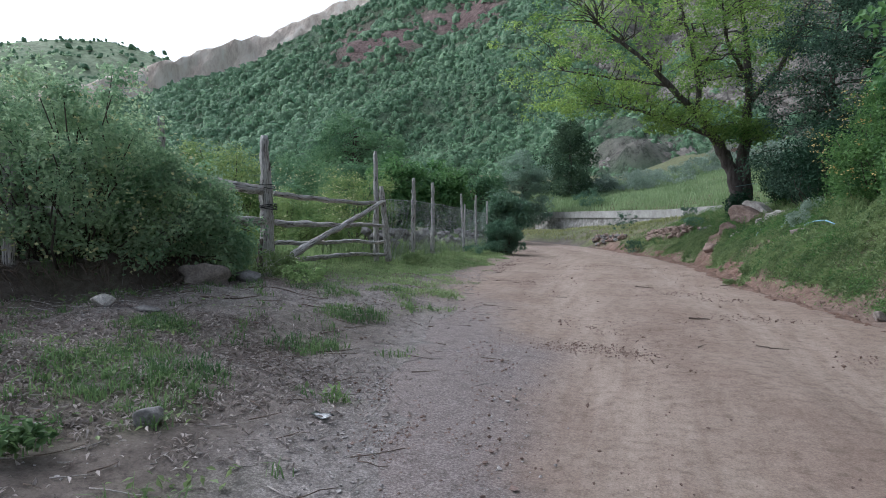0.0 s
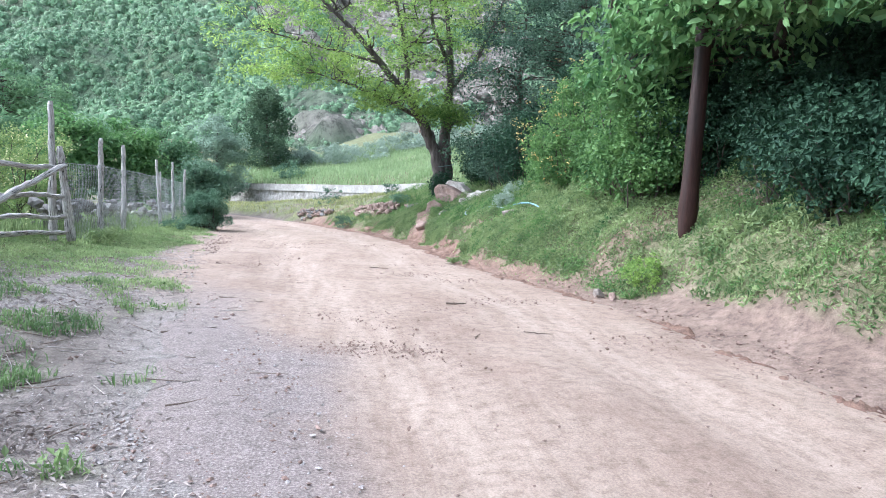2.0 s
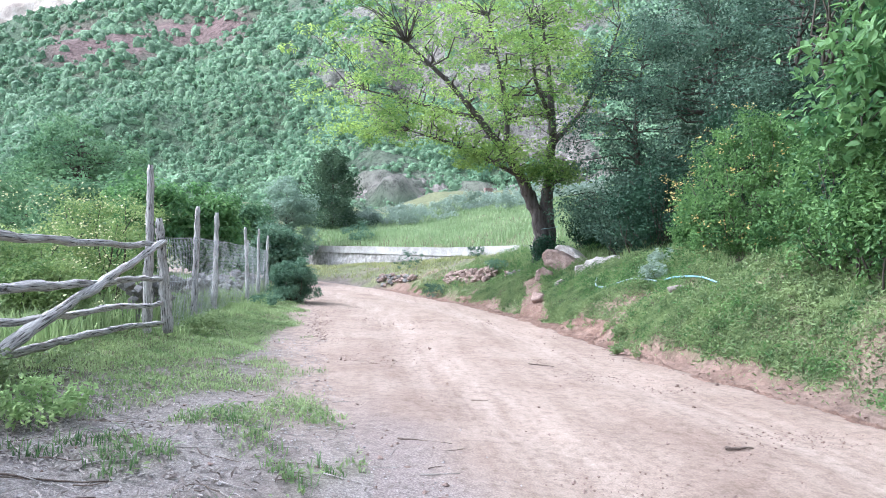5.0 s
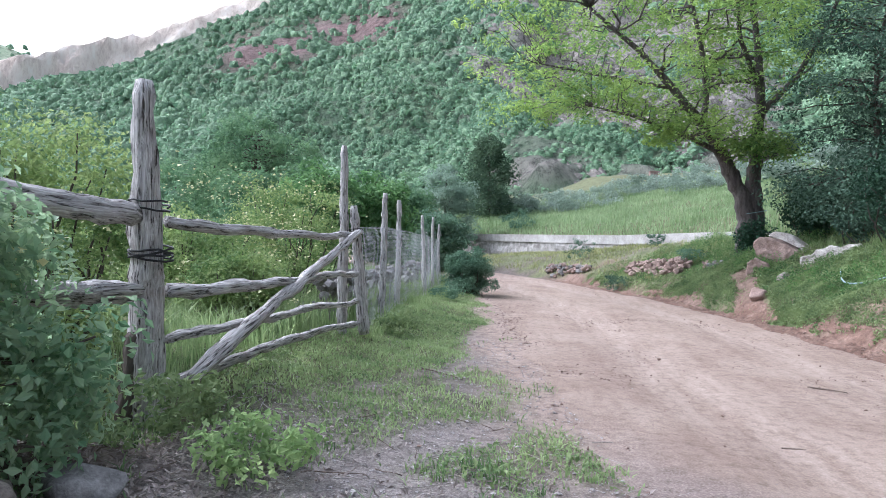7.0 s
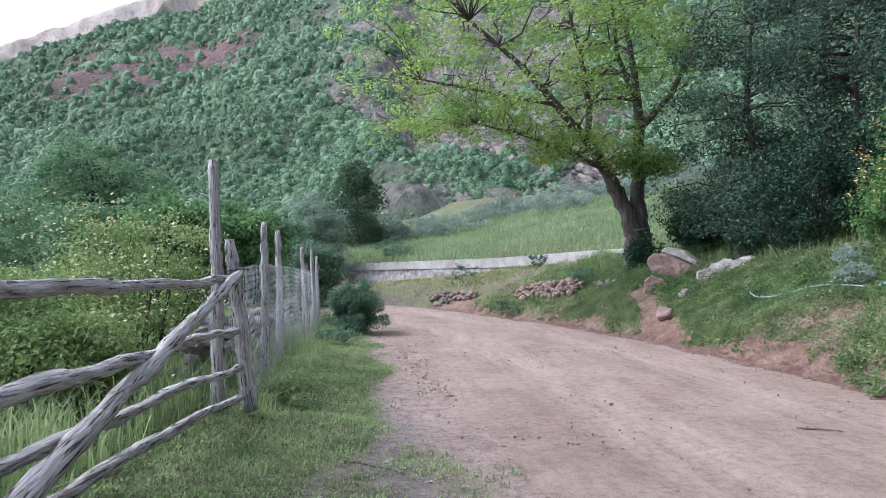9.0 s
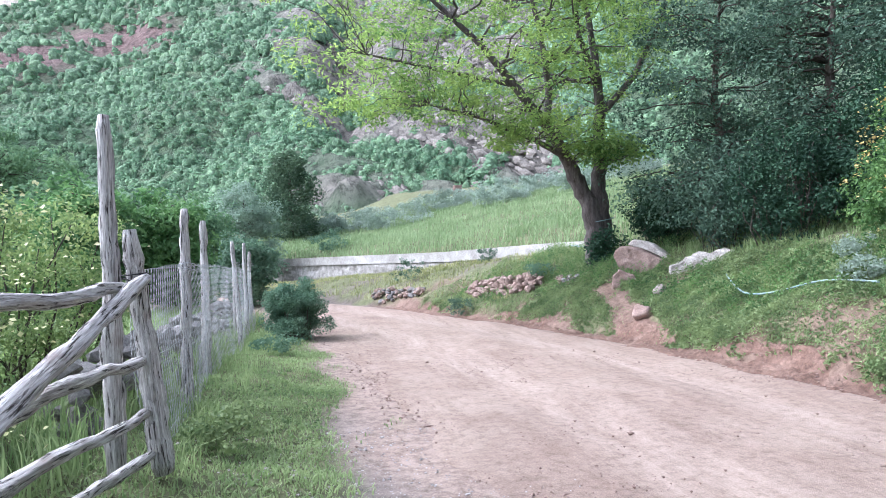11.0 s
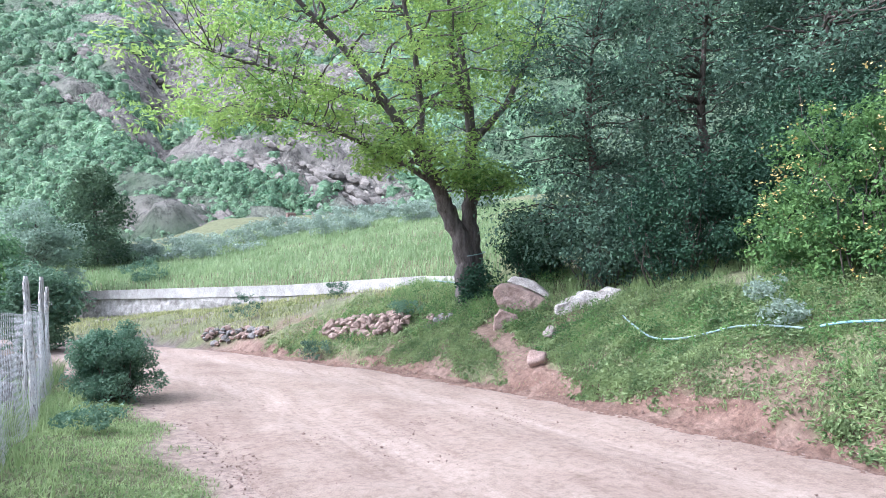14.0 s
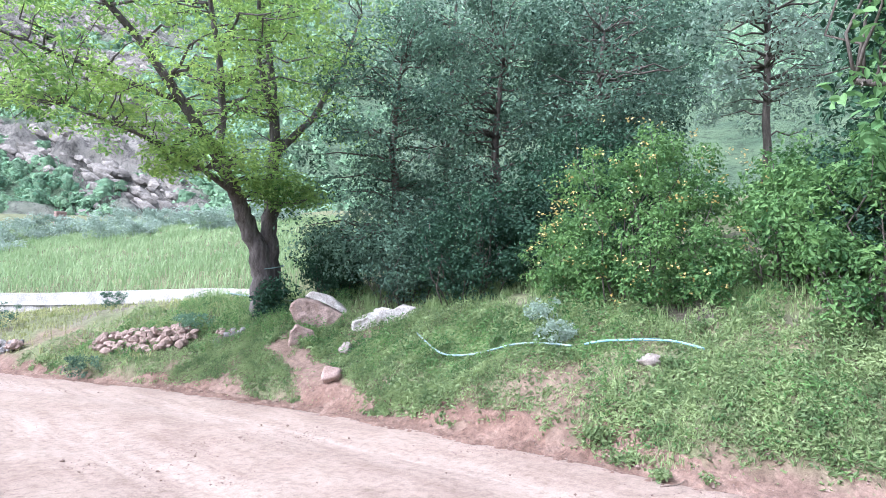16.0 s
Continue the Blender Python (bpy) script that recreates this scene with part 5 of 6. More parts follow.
# wire-mesh fence along the verge
LINE = [(-3.8, 12.45, 1.32), (-3.86, 14.62, 1.27), (-4.0, 16.6, 1.17), (-4.0, 19.6, 0.97), (-4.1, 21.8, 0.82), (-4.25, 24.0, 0.7)]
mesh_fence = empty("mesh_fence", (-3.86, 14.62, zl(-3.86, 14.62)))
for k, (x, y, lean, top, r0) in enumerate([(-3.86, 14.62, 0.05, 1.79, 0.055), (-4.0, 16.6, 0.02, 1.72, 0.06), (-3.93, 19.62, -0.12, 1.43, 0.05), (-4.05, 21.6, 0.0, 1.38, 0.045), (-4.2, 24.0, 0.0, 1.15, 0.045), (-4.15, 20.4, 0.05, 1.1, 0.03)]):
    log("post", (x, y, zl(x, y) - 0.15), (x + lean * 0.8 - 0.02, y, top), r0, r0 * 0.75, mesh_fence, M_WOOD, 340 + k)
    ring("wire_tie", (x + lean * 0.5, y, 1.22 - 0.1 * k), 0.07, mesh_fence, M_WIRE, 2, 0.004, k)
arr = np.array(LINE)
length = np.concatenate([[0], np.cumsum(np.hypot(np.diff(arr[:, 0]), np.diff(arr[:, 1])))])
cell, pieces = 0.085, []
rows = 18
for c in range(int(length[-1] / cell)):
    s = c * cell + (np.arange(rows + 1) % 2) * cell * 0.5 * np.where(c % 2, 1, 1)
    pts = []
    for flip in (1, -1):
        u = c * cell + flip * ((np.arange(rows + 1) % 2) - 0.5) * cell * 0.5 + cell * 0.5
        u = np.clip(u, 0, length[-1])
        x, y, top = (np.interp(u, length, arr[:, q]) for q in range(3))
        low = land(x, y) + 0.03
        h = np.linspace(0, 1, rows + 1)
        z = low + (top - low + 0.02 * wavy(y, h, 2.0, 8)) * h
        x = x + 0.05 + 0.05 * wavy(y, z, 2.5, 9) * (1 - h * 0.6) + 0.06 * (1 - h) ** 2
        p = np.stack([x, y + 0.015 * wavy(y, z, 3.0, 7), z], -1) - np.array(mesh_fence.location)
        pieces.append(tube(p, np.full(rows + 1, 0.0017), 3))
for h in (0.02, 0.5, 0.985):
    u = np.arange(0, length[-1], 0.12)
    x, y, top = (np.interp(u, length, arr[:, q]) for q in range(3))
    low = land(x, y) + 0.03
    p = np.stack([x + 0.05, y, low + (top - low) * h + 0.012 * wavy(y, y, 3, 5)], -1) - np.array(mesh_fence.location)
    pieces.append(tube(p, np.full(len(u), 0.0025), 4))
put("wire_mesh", raw_mesh("wire_mesh", *joined(pieces), M_WIRE), mesh_fence, "sagging galvanised wire netting")
tagged(mesh_fence, "sagging wire-mesh fence on rough wooden posts", "fence")


# ---- retaining wall below the field ----
def build_wall():
    root = empty("retaining_wall", (2.65, 35.0, -1.3))
    base = np.array(root.location)
    for k, (a, b) in enumerate(zip(WALL_LINE[:-1], WALL_LINE[1:])):
        e = b[:2] - a[:2]
        w = np.linalg.norm(e)
        n = np.array([-e[1], e[0]]) / w
        u = np.linspace(0, 1, max(4, int(w / 0.16)))
        for name, lo, hi, depth, rough, mat in (("coping", -0.42, 0.0, 0.06, 0.008, M_WALL), ("masonry", -2.3, -0.43, 0.0, 0.05, M_MASON)):
            v_ = np.linspace(0, 1, 4 if name == "coping" else 14)
            U, V = np.meshgrid(u, v_, indexing="ij")
            x = a[0] + U * e[0]
            y = a[1] + U * e[1]
            z = a[2] + U * (b[2] - a[2]) + lo + (hi - lo) * V
            out = depth + rough * (wavy(x * 2 + y, z * 3, 2.6, 360) + 0.6 * wavy(x + y * 2, z, 7.0, 361)) + (1 - V) * (0.0 if name == "coping" else 0.12)
            front = np.stack([x + n[0] * out, y + n[1] * out, z], -1)
            back = np.stack([x - n[0] * 0.3, y - n[1] * 0.3, z], -1)
            grid = np.concatenate([front, back[:, ::-1]], 1)
            grid = np.concatenate([grid, grid[:, :1]], 1)
            ny, nx = grid.shape[:2]
            i, j = np.meshgrid(np.arange(ny - 1), np.arange(nx - 1), indexing="ij")
            q = i * nx + j
            f = np.stack([q, q + 1, q + nx + 1, q + nx], -1).reshape(-1, 4)
            m = len(v_)
            caps = [[0 + s, s + 1, 2 * m - 2 - s, 2 * m - 1 - s] for s in range(m - 1)]
            caps += [[c + (ny - 1) * nx for c in row[::-1]] for row in caps]
            put(name, raw_mesh(name, grid.reshape(-1, 3) - base, np.concatenate([f, np.array(caps)]), mat, False), root)
    tagged(root, "whitish concrete and stone retaining wall below the field", "wall")


M_MASON = surface("rough_masonry", (0.18, 0.165, 0.15), (0.46, 0.44, 0.41), 3.5, 22, 0.95, 0.05)
build_wall()

# ---- pole, hoses, litter ----
pole = log("utility_pole", (5.28, 9.0, 0.6), (5.22, 8.95, 7.5), 0.118, 0.09, None, M_RUST, 400, wobble=0.02, bow=0.0, sides=18)
tagged(pole, "dark reddish-brown tarred wooden utility pole", "pole")

M_HOSE = surface("pale_teal_hose", (0.17, 0.26, 0.25), (0.31, 0.40, 0.39), 3, 60, 0.5, 0.002)
M_HOSE2 = surface("blue_hose", (0.16, 0.34, 0.42), (0.32, 0.50, 0.57), 3, 60, 0.5, 0.002)


def hose(points, mat, label, lift=0.095, r=0.015):
    p = np.array([(x, y, zl(x, y) + lift + h) for x, y, h in points])
    t, tt = np.linspace(0, 1, len(p)), np.linspace(0, 1, 6 * len(p))
    p = np.stack([np.interp(tt, t, p[:, c]) for c in range(3)], -1)
    for _ in range(6):
        p[1:-1] = (p[:-2] + p[1:-1] + p[2:]) / 3
    v, f = tube(p, np.full(len(p), r), 8)
    return tagged(put("hose", raw_mesh("hose", v, f, mat, True)), label, "hose")


hose([(4.45, 18.3, 0), (4.1, 17.6, 0), (3.95, 17.1, 0), (4.0, 16.5, 0), (4.22, 15.9, 0.0), (4.36, 15.45, 0.0), (4.42, 15.1, -0.03)], M_HOSE, "pale teal water hose lying across the grass")
hose([(4.5, 14.95, -0.02), (4.52, 14.7, 0.04), (4.55, 14.2, 0.06), (4.6, 13.75, 0.04), (4.7, 13.4, -0.04)], M_HOSE2, "light blue water hose lying in the grass")
hose([(4.6, 25.9, 0.2), (4.75, 24.8, 0.15), (4.95, 23.9, 0.1), (4.98, 23.35, 0.12), (5.05, 22.6, 0.05)], M_HOSE, "pale hose running past the tree's foot", 0.04, 0.016)
t = np.linspace(0, 2 * np.pi, 40)
v, f = tube(np.stack([4.52 + 0.33 * np.cos(t), 23.6 + 0.33 * np.sin(t), 1.75 + 0.06 * np.cos(t)], -1), np.full(40, 0.012), 6)
tagged(put("hose", raw_mesh("hose", v, f, M_HOSE, True)), "thin pale hose tied round the tree trunk", "hose")

M_TWIG = surface("dry_twig", (0.10, 0.075, 0.06), (0.22, 0.17, 0.14), 10, 80, 0.9, 0.002)
for k, (x, y, a, w, r0) in enumerate([(1.99, 8.04, -8, 0.26, 0.014), (-0.45, 8.19, -20, 0.42, 0.008), (-0.65, 6.65, 20, 0.45, 0.008), (1.36, 11.83, -25, 0.3, 0.012), (-2.45, 10.9, -30, 0.45, 0.008),
                                     (-2.6, 6.7, 28, 0.9, 0.009), (-1.9, 6.4, 24, 0.6, 0.008), (2.5, 6.7, -15, 0.3, 0.008), (1.9, 6.5, 40, 0.2, 0.006), (-1.2, 5.2, 35, 0.4, 0.006), (-2.9, 6.0, 50, 0.6, 0.012),
                                     (-0.2, 4.9, 28, 0.45, 0.007), (-3.1, 3.4, 30, 0.5, 0.008), (0.2, 9.6, -12, 0.2, 0.006), (2.9, 12.9, -12, 0.3, 0.01)]):
    g = np.random.default_rng(420 + k)
    d = np.array([math.cos(math.radians(a)), math.sin(math.radians(a))])
    s = np.linspace(-0.5, 0.5, 9) * w
    px, py = x + s * d[0] + np.cumsum(g.normal(size=9)) * 0.012, y + s * d[1] + np.cumsum(g.normal(size=9)) * 0.012
    ob = put("twig", raw_mesh("twig", *tube(np.stack([px, py, np.maximum(land(px, py), road_z(py) + 0.01) + r0 * 0.8], -1), np.linspace(r0, r0 * 0.4, 9), 6), M_TWIG, True))
    tagged(ob, "dry brown twig lying on the ground", "twig", group="fallen twigs")

bm = bmesh.new()
for i in range(5):
    for j in range(4):
        bm.verts.new((i * 0.035 - 0.07, j * 0.025 - 0.037, 0.008 * math.sin(i * 1.7 + j)))
bm.verts.ensure_lookup_table()
for i in range(4):
    for j in range(3):
        bm.faces.new([bm.verts[q] for q in (i * 4 + j, (i + 1) * 4 + j, (i + 1) * 4 + j + 1, i * 4 + j + 1)])
bmesh.ops.solidify(bm, geom=bm.faces[:], thickness=0.003)
scrap = part("paper_scrap", bm, surface("white_paper", (0.7, 0.7, 0.7), (0.85, 0.85, 0.84), 8, 60, 0.8, 0.001), None)
scrap.matrix_basis = pose(-0.5, 3.52, zl(-0.5, 3.52) + 0.02, 0, 0, -15)
tagged(scrap, "crumpled scrap of white paper on the dirt", "paper")

# small brick pillar at the top of the field
x, y = 9.3, 63.0
root = empty("brick_pillar", (x, y, zl(x, y)))
M_BRICK = surface("old_brick", (0.20, 0.13, 0.11), (0.34, 0.235, 0.20), 8, 40, 0.9, 0.01)
for k in range(7):
    for j in range(2):
        bm = bmesh.new()
        bmesh.ops.create_cube(bm, size=1.0)
        bmesh.ops.scale(bm, vec=(0.32, 0.68, 0.17) if k % 2 else (0.68, 0.32, 0.17), verts=bm.verts)
        bmesh.ops.bevel(bm, geom=bm.edges[:], offset=0.02, segments=1, affect="EDGES")
        ob = part("brick", bm, M_BRICK, root, smooth=False)
        ob.location = ((j - 0.5) * 0.35, 0, 0.1 + 0.18 * k) if k % 2 else (0, (j - 0.5) * 0.35, 0.1 + 0.18 * k)
tagged(root, "small weathered brick pillar at the field's upper edge", "pillar")


# ---- grass, weeds, gravel ----
def blades(x, y, height, r, width=0.006, lean=0.5, lift=0.0):
    n = len(x)
    h = np.broadcast_to(height, n) * r.uniform(0.5, 1.3, n)
    a = r.uniform(0, 2 * np.pi, n)
    side = np.stack([np.cos(a), np.sin(a), 0 * a], -1)
    tilt = np.stack([-np.sin(a), np.cos(a), 0 * a], -1) * r.normal(size=(n, 1)) * lean + r.normal(size=(n, 3)) * [0.25, 0.25, 0]
    base = np.stack([x, y, land(x, y) - 0.01 + lift], -1)
    up = np.array([0, 0, 1.0])
    mid = base + (up * 0.6 + tilt * 0.25) * h[:, None]
    tip = base + (up * 0.85 + tilt * 0.8) * h[:, None]
    w = np.broadcast_to(width, n)[:, None] * r.uniform(0.6, 1.4, (n, 1))
    v = np.stack([base - side * w, base + side * w, mid + side * w * 0.8, tip, mid - side * w * 0.8], 1).reshape(-1, 3)
    q = np.arange(n)[:, None] * 5
    return v, np.concatenate([q + [0, 1, 2], q + [0, 2, 4], q + [4, 2, 3]])


def scatter(n, x0, x1, y0, y1, r, keep, tuft=1, spread=0.03):
    x, y = r.uniform(x0, x1, n), r.uniform(y0, y1, n)
    k = keep(x, y) > r.uniform(0, 1, n)
    x, y = np.repeat(x[k], tuft), np.repeat(y[k], tuft)
    return x + r.normal(size=len(x)) * spread * (tuft > 1), y + r.normal(size=len(x)) * spread * (tuft > 1)


def dR(x, y):
    return x - road_right(y)


def eL(x, y):
    return road_left(y) - x


gr = np.random.default_rng(500)
out = []
x, y = scatter(110000, -4.6, -0.6, 7.5, 23.5, gr, lambda x, y: grass_cover(x, y) * (eL(x, y) > 0.1) * np.interp(y, [7.5, 16, 23], [1, 0.8, 0.5]))
out.append(blades(x, y, 0.055, gr, 0.006, 0.9))
x, y = scatter(8500, -5.5, 0.3, 1.2, 8.5, gr, lambda x, y: grass_cover(x, y) ** 1.5 * (eL(x, y) > 0.3), 11)
tagged(put("grass_tufts", raw_mesh("grass_tufts", *blades(x, y, 0.09, gr, 0.004, 0.9), L_TURF)), "dark green grass tufts on bare littered ground", "grass", kind="stuff")
def on_bank(n, d0, d1, y0, y1, r, keep, tuft=1):
    """Places on the bank, by their distance from the road's edge."""
    y = y0 + (y1 - y0) * r.uniform(0, 1, n)
    d = d0 + (d1 - d0) * r.uniform(0, 1, n) ** 1.2
    x = road_right(y) + d
    k = keep(x, y) > r.uniform(0, 1, n)
    x, y = x[k], y[k]
    return np.repeat(x, tuft) + r.normal(size=len(x) * tuft) * 0.045, np.repeat(y, tuft) + r.normal(size=len(x) * tuft) * 0.045


x, y = on_bank(4600, 0.1, 4.6, 3.0, 27.5, gr, grass_cover, 11)
# blades near the walnut take the darker colour in place of its shade
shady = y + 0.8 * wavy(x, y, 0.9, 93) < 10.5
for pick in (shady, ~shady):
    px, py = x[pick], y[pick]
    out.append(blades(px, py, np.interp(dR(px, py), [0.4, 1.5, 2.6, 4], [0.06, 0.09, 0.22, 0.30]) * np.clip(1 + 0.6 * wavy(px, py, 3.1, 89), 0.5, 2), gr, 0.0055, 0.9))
tagged(put("bank_grass", raw_mesh("bank_grass", *out.pop(1), L_TURF)), "bank grass under the walnut tree, coloured darker for its shade", "grass", kind="stuff")
tagged(put("grass", raw_mesh("grass", *joined(out), L_GRASS)), "short green grass on the verges and bank", "grass", kind="stuff")

# low broad-leaved weeds on the bank and verge
def mat_of_leaves(n, y0, y1, d1, tuft):
    x, y = on_bank(n, 0.12, d1, y0, y1, gr, lambda x, y: smooth01((dR(x, y) - 0.1 + 0.16 * wavy(x, y, 2.6, 48)) / 0.3) * smooth01((grass_cover(x, y) - 0.1) / 0.2) * np.clip(0.9 + 0.45 * wavy(x, y, 1.8, 80) + 0.3 * wavy(x, y, 7.0, 79), 0.15, 1), tuft)
    h = np.interp(dR(x, y), [0.3, 1.2, 3], [0.05, 0.09, 0.22]) * np.clip(1 + 0.8 * wavy(x, y, 4.0, 78), 0.3, 2.2)
    z = land(x, y) + h * gr.uniform(0.1, 1, len(x))
    return leaf_quads(np.stack([x, y, z], -1), 0.058 * (1 + 0.7 * np.clip(wavy(x, y, 2.5, 85), 0, 1)), gr, 0.4, 0.40)


va = mat_of_leaves(14500, 11.0, 23.0, 2.5, 7)
va = joined([va, mat_of_leaves(5000, 4.0, 11.0, 3.0, 7), mat_of_leaves(2500, 23.0, 28.0, 3.0, 6)])
x, y = on_bank(6800, 0.3, 3.8, 3.0, 27.0, gr, lambda x, y: np.clip(np.interp(y, [8, 12], [0.95, 0.25]) + 0.7 * wavy(x, y, 1.6, 92), 0, 1) * smooth01((grass_cover(x, y) - 0.15) / 0.3), 14)
h = np.interp(dR(x, y), [0.3, 1.2, 3], [0.09, 0.2, 0.36])
z = land(x, y) + h * gr.uniform(0.05, 1, len(x))
vd = leaf_quads(np.stack([x, y, z], -1), 0.055, gr, 0.45, 0.4)
tagged(put("leafy_weeds", raw_mesh("leafy_weeds", *vd, L_SHRUB)), "dark green leafy weeds on the shaded bank", "weeds", kind="stuff")
x, y = scatter(42000, -4.6, -0.5, 1.5, 22.0, gr, lambda x, y: grass_cover(x, y) * (eL(x, y) > 0.3) * np.clip(wavy(x, y, 1.4, 81) * 1.2 + np.interp(y, [7, 9], [0.6, 0.0]), 0, 1))
z = land(x, y) + gr.uniform(0.01, 0.06, len(x))
vb = leaf_quads(np.stack([x, y, z], -1), 0.05, gr, 1.0, 0.5)
tagged(put("low_weeds", raw_mesh("low_weeds", *joined([va, vb]), L_WEED)), "low broad-leaved weeds among the grass", "weeds", kind="stuff")

# tall grass behind the gate and the mesh fence
x, y = scatter(42000, -11, -4.05, 6.5, 26, gr, lambda x, y: np.interp(x, [-11, -6, -4.2], [0.4, 0.9, 1.0]))
k = ~((y < 8.0) & (x < -3.5))
v = blades(x[k], y[k], 0.42, gr, 0.006, 0.5)
x, y = scatter(5000, -3.95, -3.4, 12.3, 22, gr, lambda x, y: 0.5 + 0.5 * wavy(x, y, 2, 82))
tagged(put("tall_grass", raw_mesh("tall_grass", *joined([v, blades(x, y, 0.24, gr, 0.005, 0.6)]), L_GRASS)), "tall meadow grass behind the gate and fence", "grass", kind="stuff")

# field above the wall, and the verge below it
def in_field(x, y):
    b, _ = behind_wall(x, y)
    return ((b > 0.25) & (y > 25.5)).astype(float) * np.interp(b, [0.2, 3, 45], [1.0, 0.9, 0.5])


x, y = scatter(70000, -8, 24, 25, 66, gr, in_field)
b, _ = behind_wall(x, y)
v = blades(x, y, np.interp(b, [0.3, 2, 6], [0.45, 0.4, 0.34]), gr, np.interp(y, [25, 60], [0.012, 0.03]), 0.4)
tagged(put("field_grass", raw_mesh("field_grass", *v, L_FIELD)), "bright green field of tall young grass", "field", kind="stuff")
x, y = scatter(45000, -8, 7, 24, 50, gr, lambda x, y: ((behind_wall(x, y)[0] < -0.1) & (dR(x, y) > 0.5)) * np.clip(0.7 + 0.5 * wavy(x, y, 0.9, 83), 0.1, 1))
tagged(put("verge_grass", raw_mesh("verge_grass", *blades(x, y, 0.16, gr, 0.012, 0.6), L_STRAW)), "pale dry grass on the verge below the wall", "grass", kind="stuff")

# plants that stand out one by one
for k, (x, y, h, w, leaf, lab) in enumerate([
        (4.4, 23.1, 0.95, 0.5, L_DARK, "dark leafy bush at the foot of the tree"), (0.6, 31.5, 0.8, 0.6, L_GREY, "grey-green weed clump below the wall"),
        (3.4, 30.8, 0.55, 0.35, L_GREY, "grey-green weed clump against the wall"), (1.2, 25.2, 0.5, 0.4, L_GREY, "grey-green weed clump beside the rubble"),
        (3.1, 24.3, 0.4, 0.45, L_BUSH, "green weed clump below the rubble"), (4.5, 15.4, 0.40, 0.22, L_PALE, "silvery weed clump growing over the hose"),
        (4.9, 15.9, 0.4, 0.3, L_PALE, "silvery weed clump growing on the bank"), (3.35, 14.0, 0.16, 0.16, L_WEED, "green weed on the cut bank"),
        (2.85, 13.0, 0.10, 0.13, L_WEED, "broad-leaved weed at the road's edge"), (3.05, 12.6, 0.09, 0.11, L_WEED, "broad-leaved weed at the road's edge"),
        (4.55, 8.7, 0.45, 0.32, L_MAIN, "yellow-green weed clump at the pole's foot"), (-1.6, 2.4, 0.12, 0.2, L_TURF, "grass tuft on bare ground"),
        (-0.6, 3.9, 0.08, 0.14, L_GRASS, "small grass tuft on bare ground"), (-3.0, 7.9, 0.3, 0.3, L_LIGHT, "green weeds at the foot of the fence"),
        (-3.6, 8.1, 0.4, 0.35, L_WEED, "green weeds at the foot of the fence"), (-3.35, 13.2, 0.32, 0.3, L_WEED, "green weeds at the foot of the gate"),
        (-3.3, 18.5, 0.3, 0.35, L_BUSH, "green weeds along the wire fence"),
        (-2.0, 45.0, 1.3, 1.1, L_BUSH, "green bush on the field's edge above the wall")]):
    g = zl(x, y)
    big = 1.0 if h < 0.9 else 2.0
    bush("weed_clump" if h < 0.7 else "small_bush", (x, y, g), [((x, y, g + h * 0.5), (w, w, h * 0.5), 1.0)], leaf, 0.05 * big, 28, int(26 + 40 * w), lab, 600 + k, clump=0.10 * big, stems=False, category="plant")

# blossom on the shrubs
def blossom(parent, centres, r, mat, size, name="blossom"):
    inv = -np.array(parent.location)
    v, f = leaf_quads(np.asarray(centres), size, r, 0.9, 0.9)
    put(name, raw_mesh(name, v + inv, f, mat), parent, "small pale blossom")


br = np.random.default_rng(520)
M_BLOOM = leafy("pale_blossom", (0.45, 0.46, 0.22), (0.70, 0.68, 0.38), 2, 0.2)
M_ORANGE = leafy("orange_blossom", (0.52, 0.37, 0.11), (0.70, 0.55, 0.24), 2, 0.2)
for ob in list(bpy.data.objects):
    kind = ob.name.split(".")[0]
    if kind == "flowering_shrub":
        c = crown_centres((6.1, 15.05, 2.55), (1.35, 1.7, 1.5), 170, br, 0.92)
        blossom(ob, clump_points(c, 0.10, 7, br), br, M_ORANGE, 0.042)
    elif kind == "large_bush":
        c = np.concatenate([crown_centres((-4.95, 6.05, 1.6), (1.15, 1.4, 1.15), 300, br, 0.9), crown_centres((-4.3, 6.75, 1.2), (0.6, 0.85, 0.7), 80, br, 0.9), crown_centres((-6.5, 5.9, 1.85), (1.1, 1.3, 1.2), 140, br, 0.9)])
        blossom(ob, clump_points(c, 0.1, 4, br), br, M_BLOOM, 0.042)
    elif kind == "blossom_bush":
        p = np.array(ob.location)
        c = crown_centres(p + [0, 0, 1.05], (1.25, 1.25, 0.95), 90, br, 0.7)
        if "blossom" in ob["label"]:
            blossom(ob, clump_points(c, 0.14, 5, br), br, M_BLOOM, 0.036)


